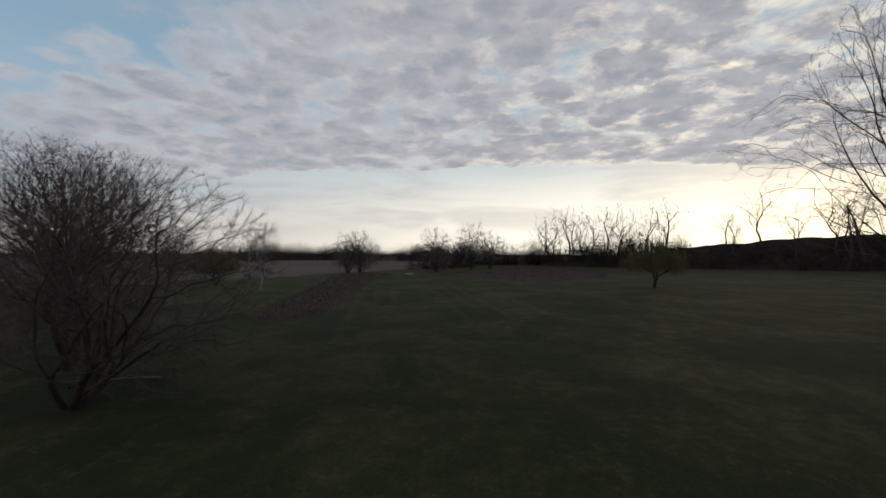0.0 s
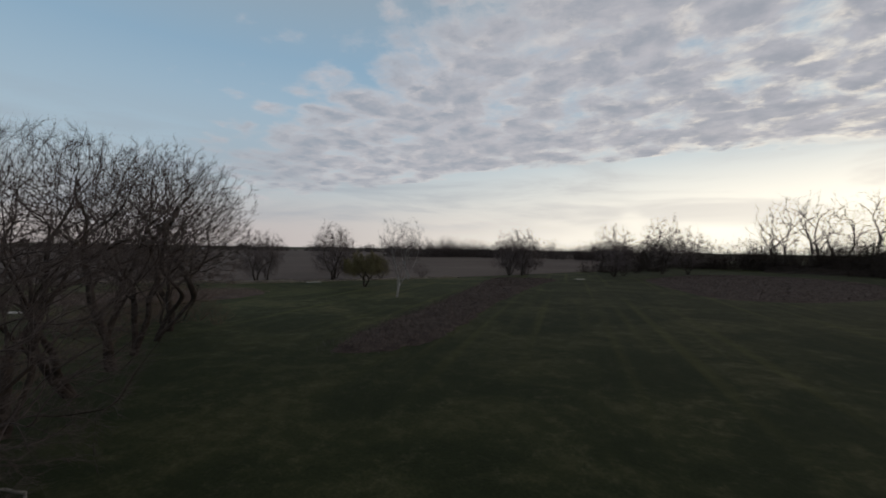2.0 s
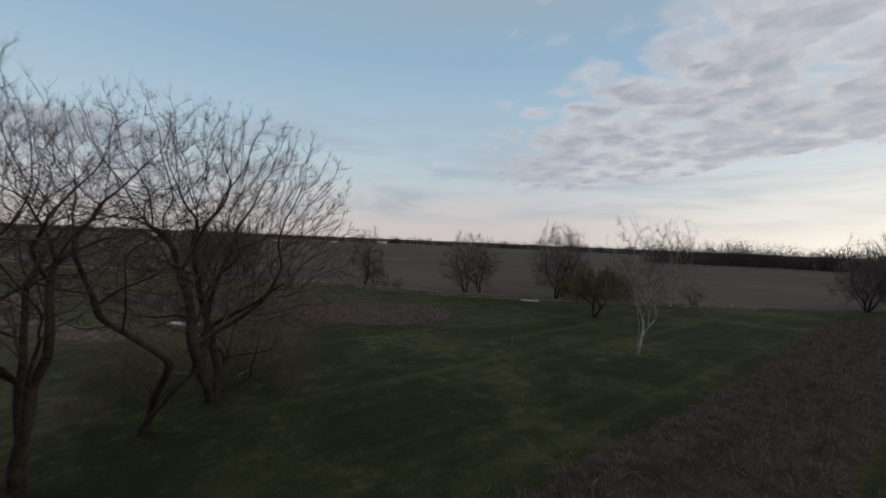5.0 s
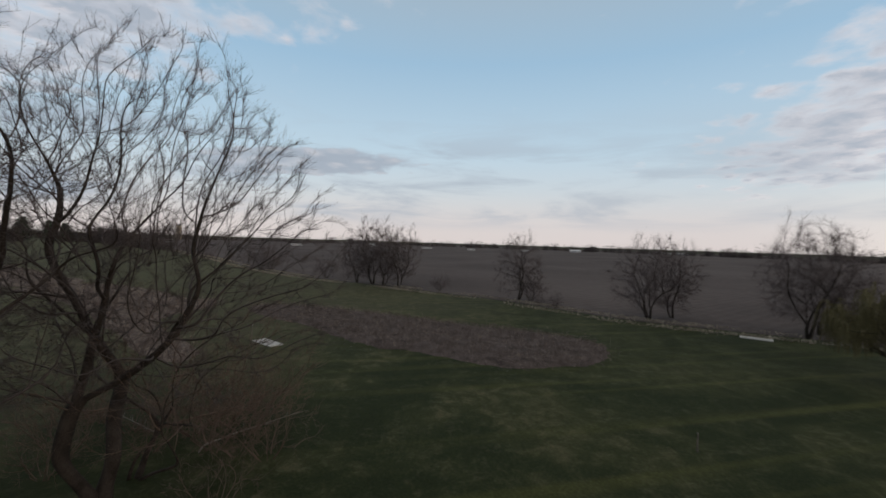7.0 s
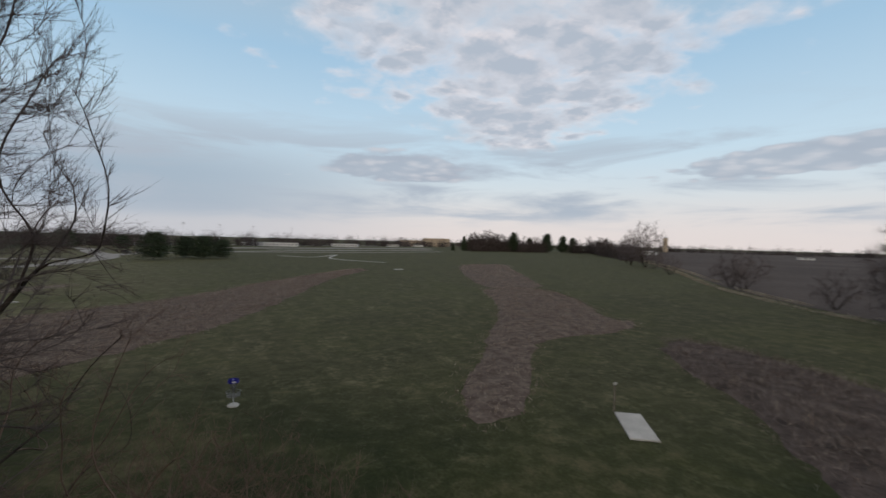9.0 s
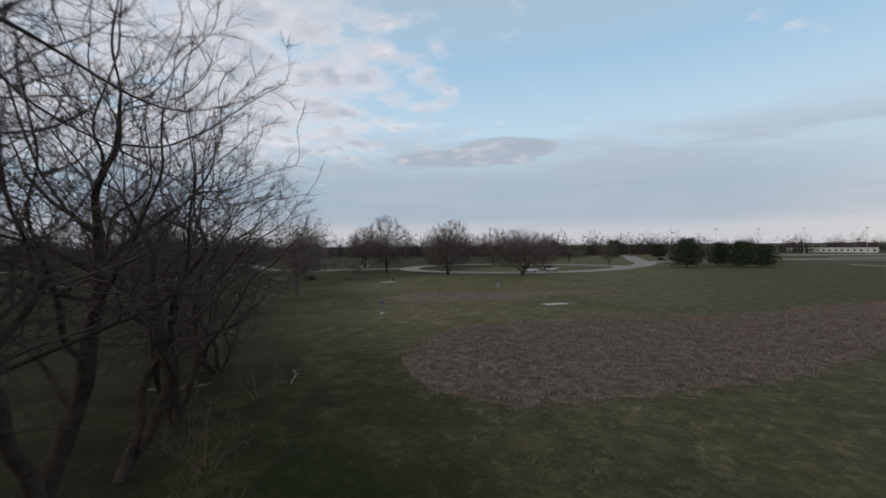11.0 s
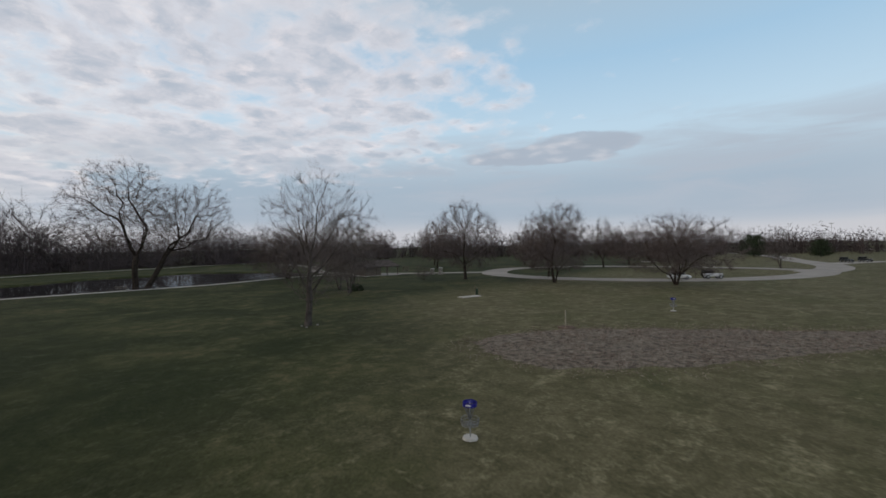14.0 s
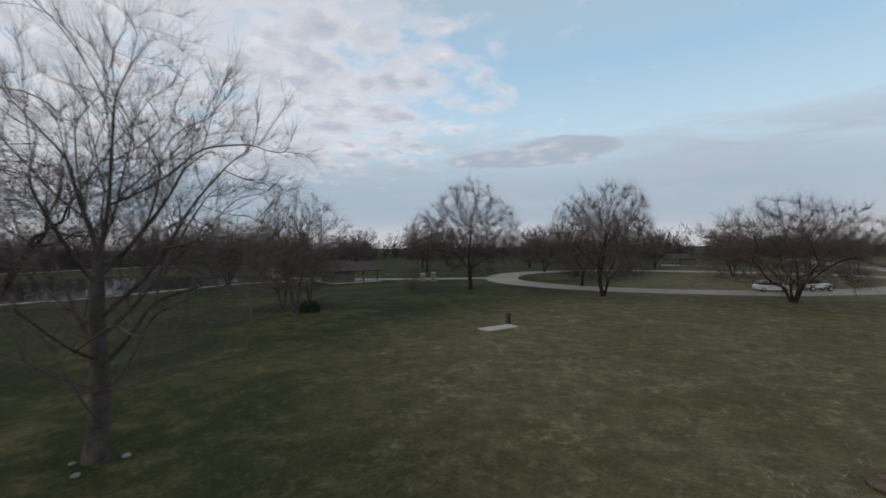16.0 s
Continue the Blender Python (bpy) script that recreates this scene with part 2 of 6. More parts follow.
def lawn(k, pos):
    x, y, z = k.sep(pos)
    region = k.noise(pos, 0.017, 3, 0.5)
    patch = k.noise(pos, 0.11, 5, 0.6, 0.6)
    tuft = k.noise(pos, 0.75, 8, 0.68, 0.4)
    blade = k.noise(pos, 7.0, 6, 0.72)
    # base green kept extra dark, so the lawn towards the sunset looks backlit
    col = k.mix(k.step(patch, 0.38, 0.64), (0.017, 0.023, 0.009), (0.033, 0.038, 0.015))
    straw = k.math("MULTIPLY", k.step(k.math("ADD", k.math("MULTIPLY", tuft, 0.6), k.math("MULTIPLY", patch, 0.5)), 0.54, 0.74), k.step(region, 0.35, 0.6, 0.3, 0.9))
    col = k.mix(straw, col, (0.075, 0.066, 0.036))
    # the southern half has greened up less; part of its brightness is painted light
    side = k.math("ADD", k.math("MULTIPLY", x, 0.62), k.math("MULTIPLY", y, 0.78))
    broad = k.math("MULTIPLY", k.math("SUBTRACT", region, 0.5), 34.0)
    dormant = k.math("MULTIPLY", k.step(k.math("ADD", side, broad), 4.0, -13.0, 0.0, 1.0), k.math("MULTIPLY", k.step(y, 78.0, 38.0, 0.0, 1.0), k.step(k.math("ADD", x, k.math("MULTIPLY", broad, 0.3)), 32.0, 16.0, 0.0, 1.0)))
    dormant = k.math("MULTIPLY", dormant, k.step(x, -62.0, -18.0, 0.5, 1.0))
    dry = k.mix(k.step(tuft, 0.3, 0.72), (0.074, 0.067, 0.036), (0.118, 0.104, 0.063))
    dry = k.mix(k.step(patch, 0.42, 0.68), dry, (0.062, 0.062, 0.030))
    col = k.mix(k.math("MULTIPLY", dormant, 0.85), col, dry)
    # pale tufts and clippings
    mott = k.noise(pos, 2.2, 8, 0.74, 0.5)
    wisp = k.noise(k.comb(k.math("MULTIPLY", x, 1.0), k.math("MULTIPLY", y, 0.45), 0.0), 0.6, 6, 0.66)
    pale = k.math("MULTIPLY", k.step(k.math("ADD", k.math("MULTIPLY", mott, 0.65), k.math("MULTIPLY", wisp, 0.45)), 0.55, 0.74), k.math("ADD", 0.16, k.math("MULTIPLY", dormant, 0.66)))
    col = k.mix(pale, col, (0.185, 0.168, 0.105))
    deep = k.math("MULTIPLY", k.step(k.math("ADD", k.math("MULTIPLY", mott, 0.5), k.math("MULTIPLY", patch, 0.5)), 0.50, 0.36, 0.0, 1.0), k.math("SUBTRACT", 0.5, k.math("MULTIPLY", dormant, 0.38)))
    col = k.mix(deep, col, (0.022, 0.026, 0.009))
    # mowing stripes on the long fairway
    run = k.math("ADD", k.math("MULTIPLY", x, 0.97), k.math("MULTIPLY", y, 0.23))
    stripe = k.step(k.math("SINE", k.math("MULTIPLY", run, 2.6)), -0.4, 0.9)
    stripe = k.math("MULTIPLY", stripe, k.math("MULTIPLY", k.step(y, 30.0, 60.0), k.step(k.noise(k.comb(run, k.math("MULTIPLY", y, 0.03), 0.0), 0.35, 3), 0.45, 0.65)))
    col = k.mix(k.math("MULTIPLY", stripe, 0.45), col, (0.070, 0.070, 0.022))
    # blade flecks, times painted-in light: north-east dimmed as backlit, west and south lifted
    fleck_and_light = k.math("MULTIPLY", k.step(blade, 0.3, 0.75, 0.7, 1.3), k.math("MULTIPLY", k.step(tuft, 0.3, 0.7, 0.88, 1.12), k.math("MAXIMUM", k.step(k.math("ADD", x, k.math("MULTIPLY", broad, 0.3)), -10.0, -48.0, 0.84, 1.25), k.step(y, 24.0, -4.0, 0.84, 1.42))))
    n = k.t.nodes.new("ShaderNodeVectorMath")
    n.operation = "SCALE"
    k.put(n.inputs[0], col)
    k.put(n.inputs["Scale"], fleck_and_light)
    return n.outputs[0], k.math("ADD", k.math("MULTIPLY", tuft, 0.35), k.math("MULTIPLY", blade, 0.65)), 0.6, 0.07


def plough(k, pos):
    x, y, z = k.sep(pos)
    run = k.math("ADD", k.math("MULTIPLY", x, 0.80), k.math("MULTIPLY", y, 0.60))
    rows = k.math("SINE", k.math("MULTIPLY", run, 3.4))
    n1, n2, n3 = k.noise(pos, 0.02, 4), k.noise(pos, 0.5, 5, 0.65), k.noise(pos, 6.0, 4, 0.7)
    f = k.math("ADD", k.math("MULTIPLY", n1, 0.5), k.math("ADD", k.math("MULTIPLY", n2, 0.35), k.math("MULTIPLY", n3, 0.25)))
    col = k.mix(k.step(f, 0.4, 0.7), (0.062, 0.048, 0.044), (0.110, 0.088, 0.079))
    col = k.mix(k.math("MULTIPLY", k.step(rows, 0.2, 0.9), 0.10), col, (0.12, 0.10, 0.088))
    return col, k.math("ADD", n2, k.math("MULTIPLY", rows, 0.3)), 0.8, 0.12


def island(k, a, b, c):
    g = k.t.nodes.new("ShaderNodeNewGeometry")
    return k.ramp(g.outputs["Random Per Island"], [(0.0, a), (0.5, b), (1.0, c)])


M = {
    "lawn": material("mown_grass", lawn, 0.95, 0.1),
    "field": material("stubble_soil", plough, 0.95, 0.1),
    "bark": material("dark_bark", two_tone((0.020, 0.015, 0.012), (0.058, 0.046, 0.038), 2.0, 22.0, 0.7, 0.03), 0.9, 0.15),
    "grey_bark": material("grey_bark", two_tone((0.047, 0.040, 0.037), (0.115, 0.101, 0.090), 2.0, 18.0, 0.7, 0.03), 0.9, 0.15),
    "twig": material("brown_twig", two_tone((0.046, 0.036, 0.034), (0.098, 0.078, 0.073), 0.5, 6.0, 0.0), 0.85, 0.2),
    "grey_twig": material("grey_twig", two_tone((0.075, 0.061, 0.058), (0.150, 0.125, 0.116), 0.5, 6.0, 0.0), 0.85, 0.2),
    "haze_twig": material("far_bare_twigs", two_tone((0.052, 0.042, 0.042), (0.092, 0.074, 0.073), 0.02, 0.3, 0.0), 0.9, 0.1),
    "red_twig": material("reddish_twig", two_tone((0.085, 0.057, 0.045), (0.17, 0.118, 0.090), 0.8, 8.0, 0.0), 0.85, 0.2),
    "birch": material("white_birch_bark", two_tone((0.11, 0.095, 0.088), (0.46, 0.43, 0.41), 2.2, 8.0, 0.3), 0.7, 0.3),
    "willow": material("yellow_green_willow_shoots", two_tone((0.085, 0.073, 0.034), (0.165, 0.142, 0.070), 0.6, 5.0, 0.0), 0.8, 0.2),
    "needle": material("dark_green_needles", two_tone((0.014, 0.025, 0.012), (0.045, 0.066, 0.030), 0.6, 7.0, 0.0), 0.75, 0.25),
    "concrete": material("pale_concrete", two_tone((0.36, 0.34, 0.32), (0.50, 0.48, 0.45), 0.6, 14.0, 0.15, 0.01), 0.85, 0.3),
    "road": material("worn_concrete_road", two_tone((0.22, 0.20, 0.185), (0.32, 0.295, 0.27), 0.15, 5.0, 0.2, 0.01), 0.88, 0.3),
    "steel": material("galvanised_steel", two_tone((0.38, 0.39, 0.40), (0.55, 0.56, 0.57), 5.0, 60.0, 0.05), 0.45, 0.5, 0.7),
    "blue": material("blue_enamel_band", two_tone((0.012, 0.012, 0.20), (0.02, 0.02, 0.30), 4.0, 30.0, 0.02), 0.4, 0.5),
    "wood": material("weathered_wood", two_tone((0.09, 0.075, 0.06), (0.20, 0.17, 0.14), 4.0, 40.0, 0.4, 0.01), 0.85, 0.2),
    "pale_wood": material("new_pale_wood", two_tone((0.26, 0.22, 0.17), (0.42, 0.37, 0.30), 4.0, 40.0, 0.4, 0.01), 0.85, 0.2),
    "dark": material("dark_paint", two_tone((0.012, 0.013, 0.015), (0.025, 0.026, 0.03), 3.0, 30.0, 0.05), 0.5, 0.4),
    "white": material("white_paint", two_tone((0.62, 0.62, 0.62), (0.78, 0.78, 0.78), 1.0, 12.0, 0.05), 0.5, 0.4),
    "car_white": material("white_car_paint", two_tone((0.70, 0.71, 0.73), (0.80, 0.81, 0.82), 0.6, 20.0, 0.0), 0.25, 0.6),
    "rubber": material("black_rubber", two_tone((0.012, 0.012, 0.012), (0.03, 0.03, 0.03), 8.0, 60.0, 0.2), 0.8, 0.3),
    "glass": material("dark_car_glass", two_tone((0.010, 0.012, 0.015), (0.02, 0.022, 0.026), 2.0, 10.0, 0.0), 0.08, 0.6),
    "shingle": material("brown_shingles", two_tone((0.045, 0.038, 0.036), (0.095, 0.08, 0.075), 1.0, 14.0, 0.5, 0.02), 0.9, 0.2),
    "tan": material("tan_block_wall", two_tone((0.34, 0.27, 0.20), (0.46, 0.38, 0.29), 0.3, 4.0, 0.2), 0.9, 0.2),
    "siding": material("pale_siding", two_tone((0.50, 0.50, 0.51), (0.64, 0.64, 0.63), 0.4, 6.0, 0.1), 0.8, 0.3),
    "stone": material("grey_limestone", two_tone((0.15, 0.14, 0.13), (0.34, 0.32, 0.29), 2.0, 14.0, 0.6, 0.03), 0.9, 0.2),
    "lamp": material("red_lens", two_tone((0.30, 0.01, 0.01), (0.4, 0.02, 0.02), 3.0, 20.0, 0.0), 0.2, 0.5),
    "headlight": material("clear_lens", two_tone((0.6, 0.62, 0.65), (0.75, 0.76, 0.78), 3.0, 20.0, 0.0), 0.15, 0.5),
}
M["dry_grass"] = material("dry_prairie_grass", lambda k, pos: k.mix(k.noise(pos, 0.16, 4), island(k, (0.085, 0.062, 0.052), (0.205, 0.160, 0.134), (0.43, 0.37, 0.305)), island(k, (0.105, 0.068, 0.060), (0.225, 0.166, 0.142), (0.40, 0.335, 0.28))), 0.9, 0.15)
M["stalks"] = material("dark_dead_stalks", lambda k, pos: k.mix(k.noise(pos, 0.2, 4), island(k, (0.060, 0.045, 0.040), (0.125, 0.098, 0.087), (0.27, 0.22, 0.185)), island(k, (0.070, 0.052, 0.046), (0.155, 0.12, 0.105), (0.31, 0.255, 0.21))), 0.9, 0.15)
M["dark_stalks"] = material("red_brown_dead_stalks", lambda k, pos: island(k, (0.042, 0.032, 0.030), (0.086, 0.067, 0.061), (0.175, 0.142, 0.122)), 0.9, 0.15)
M["green_paint"] = material("dark_green_paint", two_tone((0.010, 0.030, 0.016), (0.020, 0.048, 0.028), 3.0, 30.0, 0.05), 0.5, 0.4)
M["earth"] = material("loose_brown_earth", two_tone((0.085, 0.060, 0.048), (0.19, 0.145, 0.12), 3.0, 16.0, 0.8, 0.05), 0.95, 0.1)
M["dull_stone"] = material("dirty_grey_concrete", two_tone((0.055, 0.053, 0.048), (0.125, 0.120, 0.110), 3.0, 20.0, 0.4, 0.01), 0.9, 0.2)
M["dead_wood"] = material("bleached_dead_wood", two_tone((0.13, 0.115, 0.10), (0.30, 0.27, 0.24), 3.0, 20.0, 0.5, 0.02), 0.9, 0.15)
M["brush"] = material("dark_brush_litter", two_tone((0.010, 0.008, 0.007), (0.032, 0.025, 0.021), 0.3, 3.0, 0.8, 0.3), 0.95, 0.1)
M["park_twig"] = material("purple_brown_twig", two_tone((0.080, 0.063, 0.061), (0.150, 0.121, 0.115), 0.5, 6.0, 0.0), 0.85, 0.2)
M["pond_twig"] = material("grey_purple_scrub", two_tone((0.074, 0.060, 0.062), (0.130, 0.107, 0.108), 0.03, 0.4, 0.0), 0.9, 0.1)
M["dull_steel"] = material("weathered_steel", two_tone((0.16, 0.165, 0.17), (0.26, 0.265, 0.27), 5.0, 60.0, 0.05), 0.55, 0.4, 0.6)
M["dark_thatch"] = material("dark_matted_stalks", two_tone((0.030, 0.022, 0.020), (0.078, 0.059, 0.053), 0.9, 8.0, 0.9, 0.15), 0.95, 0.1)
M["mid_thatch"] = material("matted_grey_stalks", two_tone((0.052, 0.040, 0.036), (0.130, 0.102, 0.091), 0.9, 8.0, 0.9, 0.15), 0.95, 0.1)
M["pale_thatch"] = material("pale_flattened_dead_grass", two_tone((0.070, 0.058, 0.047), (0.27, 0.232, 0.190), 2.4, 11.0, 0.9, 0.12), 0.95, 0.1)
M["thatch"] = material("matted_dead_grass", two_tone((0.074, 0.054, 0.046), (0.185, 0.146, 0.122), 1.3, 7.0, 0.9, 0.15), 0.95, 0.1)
M["straw"] = material("pale_ditch_grass", two_tone((0.22, 0.185, 0.14), (0.42, 0.37, 0.29), 0.4, 5.0, 0.8, 0.1), 0.95, 0.1)


def water(k, pos):
    x, y, z = k.sep(pos)
    return (0.012, 0.014, 0.014), k.noise(k.comb(x, y, 0.0), 1.2, 3), 0.05, 0.02


M["water"] = material("still_dark_water", water, 0.03, 0.5)

# ---------------------------------------------------------------- mesh helpers


def mesh_object(name, verts, faces, mat, parent=None, label="", smooth=False):
    me = bpy.data.meshes.new(name)
    me.from_pydata([tuple(v) for v in verts], [], [tuple(f) for f in faces])
    me.materials.append(mat)
    if smooth:
        me.polygons.foreach_set("use_smooth", [True] * len(me.polygons))
    ob = new(name, me)
    ob.parent = parent
    return tagged(ob, label)


def mesh_arrays(name, verts, quads, tris, mat, parent=None, label="", smooth=False):
    """A mesh from arrays of vertices, quads and triangles."""
    me = bpy.data.meshes.new(name)
    nq, nt = len(quads), len(tris)
    me.vertices.add(len(verts))
    me.vertices.foreach_set("co", np.asarray(verts, np.float32).ravel())
    me.loops.add(4 * nq + 3 * nt)
    me.loops.foreach_set("vertex_index", np.concatenate([np.ravel(quads), np.ravel(tris)]).astype(np.int32))
    me.polygons.add(nq + nt)
    me.polygons.foreach_set("loop_start", np.concatenate([np.arange(nq) * 4, 4 * nq + np.arange(nt) * 3]).astype(np.int32))
    me.polygons.foreach_set("use_smooth", np.full(nq + nt, smooth))
    me.update(calc_edges=True)
    me.materials.append(mat)
    ob = new(name, me)
    ob.parent = parent
    return tagged(ob, label)


def part(name, bm, mat, parent=None, label="", smooth=False):
    me = bpy.data.meshes.new(name)
    bm.to_mesh(me)
    bm.free()
    me.materials.append(mat)
    if smooth:
        me.polygons.foreach_set("use_smooth", [True] * len(me.polygons))
    ob = new(name, me)
    ob.parent = parent
    return tagged(ob, label)


def box(bm, size, at, bevel=0.0, turn=0.0, segments=1):
    m = Matrix.Translation(at) @ Matrix.Rotation(turn, 4, "Z") @ Matrix.Diagonal((*size, 1))
    got = bmesh.ops.create_cube(bm, size=1.0, matrix=m)
    if bevel:
        edges = {e for v in got["verts"] for e in v.link_edges}
        bmesh.ops.bevel(bm, geom=list(edges), offset=bevel, segments=segments, affect="EDGES")
    return bm


def rod(bm, a, b, r1, r2=None, seg=8):
    a, b = Vector(a), Vector(b)
    m = Matrix.Translation((a + b) / 2) @ (b - a).to_track_quat("Z", "Y").to_matrix().to_4x4()
    bmesh.ops.create_cone(bm, cap_ends=True, segments=seg, radius1=r1, radius2=r1 if r2 is None else r2, depth=(b - a).length, matrix=m)
    return bm


def ring(bm, centre, radius, r, seg=24, sides=6):
    """A hoop of round bar, lying level."""
    c, rows = Vector(centre), []
    for i in range(seg):
        a = 2 * math.pi * i / seg
        out = Vector((math.cos(a), math.sin(a), 0))
        rows.append([bm.verts.new(c + out * (radius + r * math.cos(2 * math.pi * j / sides)) + Vector((0, 0, r * math.sin(2 * math.pi * j / sides)))) for j in range(sides)])
    for i in range(seg):
        for j in range(sides):
            bm.faces.new((rows[i][j], rows[(i + 1) % seg][j], rows[(i + 1) % seg][(j + 1) % sides], rows[i][(j + 1) % sides]))
    return bm


def empty(name, at, turn=0.0, scale=1.0):
    ob = new(name)
    ob.empty_display_size = 0.3
    ob.matrix_basis = Matrix.Translation(at) @ Matrix.Rotation(turn, 4, "Z") @ Matrix.Scale(scale, 4)
    return ob


def place(x, y, turn=0.0, scale=1.0, z=0.0):
    return Matrix.Translation((x, y, z)) @ Matrix.Rotation(turn, 4, "Z") @ Matrix.Scale(scale, 4)


def smooth_line(pts, closed=False, step=1.5):
    """A Catmull-Rom curve through the points, at about even steps."""
    p = [np.array(q, float) for q in pts]
    n, out = len(p), []
    for i in range(n if closed else n - 1):
        a, b, c, d = (p[(i + k) % n] if closed else p[min(max(i + k, 0), n - 1)] for k in (-1, 0, 1, 2))
        m = max(2, int(np.linalg.norm(c - b) / step))
        for t in np.arange(m) / m:
            out.append(0.5 * (2 * b + (c - a) * t + (2 * a - 5 * b + 4 * c - d) * t**2 + (3 * b - a - 3 * c + d) * t**3))
    if not closed:
        out.append(p[-1])
    return np.array(out)


def inside(poly, x, y):
    """Which of the points lie in the polygon."""
    hit = np.zeros(np.shape(x), bool)
    for (x0, y0), (x1, y1) in zip(poly, np.roll(poly, -1, 0)):
        cross = (y0 > y) != (y1 > y)
        hit ^= cross & (x < (x1 - x0) * (y - y0) / (y1 - y0 + 1e-12) + x0)
    return hit


def edge_distance(poly, x, y):
    best = np.full(np.shape(x), 1e9)
    for a, b in zip(poly, np.roll(poly, -1, 0)):
        ab = b - a
        t = np.clip(((x - a[0]) * ab[0] + (y - a[1]) * ab[1]) / (ab @ ab + 1e-9), 0, 1)
        best = np.minimum(best, np.hypot(x - a[0] - t * ab[0], y - a[1] - t * ab[1]))
    return best


def ribbon(name, line, width, z, mat, thick=0.08, closed=False, label="", category="", kind="structure"):
    """A strip along a line, with real edges."""
    line = smooth_line(line, closed)
    t = np.roll(line, -1, 0) - np.roll(line, 1, 0) if closed else np.gradient(line, axis=0)
    t /= np.linalg.norm(t, axis=1)[:, None]
    side = np.stack([-t[:, 1], t[:, 0]], 1) * width / 2
    n, verts = len(line), []
    for sgn, h in ((1, -thick), (1, z), (-1, z), (-1, -thick)):
        verts.append(np.c_[line + sgn * side, np.full(n, h)])
    verts, faces = np.concatenate(verts), []
    for i in range(n if closed else n - 1):
        j = (i + 1) % n
        faces += [(r * n + i, (r + 1) * n + i, (r + 1) * n + j, r * n + j) for r in range(3)]
    return tagged(mesh_object(name, verts, faces, mat), label, category, kind=kind)


# ---------------------------------------------------------------- large structure
POND = smooth_line([(78, 40), (77.5, 4), (76.5, -12), (76.5, -24), (79.5, -35), (83, -44), (86, -53), (97, -60), (112, -57), (124, -48), (132, -40), (127, -27), (128, -16), (120, -6), (115, 4), (114, 40), (96, 52)], True, 3.0)


def ground_height(x, y):
    """Level ground with a basin for the pond."""
    d = edge_distance(POND, x, y)
    return np.where(inside(POND, x, y), -np.minimum(0.25 + 0.35 * d, 1.6), 0.0)


def build_ground():
    near = np.arange(-260, 261, 4.0)
    axis = np.concatenate([[-4800, -2500, -1200, -600, -380], near, [380, 600, 1200, 2500, 4800]])
    fine_x = np.unique(np.concatenate([axis, np.arange(66, 142, 1.5)]))
    fine_y = np.unique(np.concatenate([axis, np.arange(-68, 58, 1.5)]))
    gx, gy = np.meshgrid(fine_x, fine_y, indexing="ij")
    gz = np.zeros_like(gx)
    sel = (gx > 60) & (gx < 145) & (gy > -72) & (gy < 60)
    gz[sel] = ground_height(gx[sel], gy[sel])
    nx, ny = gx.shape
    idx = np.arange(nx * ny).reshape(nx, ny)
    faces = np.stack([idx[:-1, :-1], idx[1:, :-1], idx[1:, 1:], idx[:-1, 1:]], -1).reshape(-1, 4)
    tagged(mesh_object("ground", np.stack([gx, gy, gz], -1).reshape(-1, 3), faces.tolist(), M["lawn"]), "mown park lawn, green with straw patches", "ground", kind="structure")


build_ground()
bm = bmesh.new()
bm.faces.new([bm.verts.new((x, y, -0.3)) for x, y in ((66, -70), (142, -70), (142, 56), (66, 56))])
tagged(part("water", bm, M["water"]), "still dark pond water reflecting the sky", "water", kind="structure")

# the stubble field beyond the hedgerow
FIELD_EDGE = [(-430, -225), (-330, -142), (-240, -69), (-196, -34), (-152, -1), (-130, 20), (-116, 39), (-107, 50), (-99, 60), (-92, 67), (-85, 73), (-79, 79), (-74, 88), (-65, 105), (-55, 124), (-47, 142), (-34, 180), (-20, 224), (-12, 300), (20, 420)]


def build_field():
    line = smooth_line(FIELD_EDGE, False, 6.0)
    out = np.array([(-900, 900), (-1500, 300), (-1700, -300)], float)
    bm = bmesh.new()
    pts = [*line, np.array((120, 900.0)), np.array((-200, 1500.0)), *out, np.array((-1400, -700.0))]
    top = [bm.verts.new((x, y, 0.03)) for x, y in pts]
    f = bm.faces.new(top)
    f.normal_update()
    if f.normal.z < 0:
        f.normal_flip()
    low = bmesh.ops.extrude_face_region(bm, geom=[f])
    bmesh.ops.translate(bm, verts=[v for v in low["geom"] if isinstance(v, bmesh.types.BMVert)], vec=(0, 0, 0.0))
    for v in top:
        v.co.z = -0.1
    bmesh.ops.triangulate(bm, faces=bm.faces[:])
    bmesh.ops.recalc_face_normals(bm, faces=bm.faces[:])
    tagged(part("field", bm, M["field"]), "brown stubble field with faint rows", "field", kind="structure")


build_field()
LOOP = [(50, -94), (42, -81), (28, -75.3), (15, -76.5), (3, -81), (-6, -88.5), (-13, -98), (-18, -111), (-18, -124), (-9, -131), (6, -133), (20, -131), (37, -126), (46, -117), (51, -106)]
ribbon("road", LOOP, 6.6, 0.05, M["road"], closed=True, label="pale worn concrete loop road", category="road")
ribbon("road", [(47, -87.5), (58, -77), (70, -68), (84, -62), (100, -66), (130, -82), (170, -90)], 4.2, 0.044, M["road"], label="pale concrete park road by the pond", category="road")
ribbon("road", [(-17.5, -118), (-21, -134), (-21, -152), (-17, -172), (-10, -200), (0, -250), (30, -330)], 7.5, 0.046, M["road"], label="pale concrete road leading away", category="road")
ribbon("road", [(-19, -158), (-26, -178), (-40, -196), (-80, -226), (-150, -262), (-260, -330)], 6.5, 0.048, M["road"], label="pale concrete road behind the evergreens", category="road")
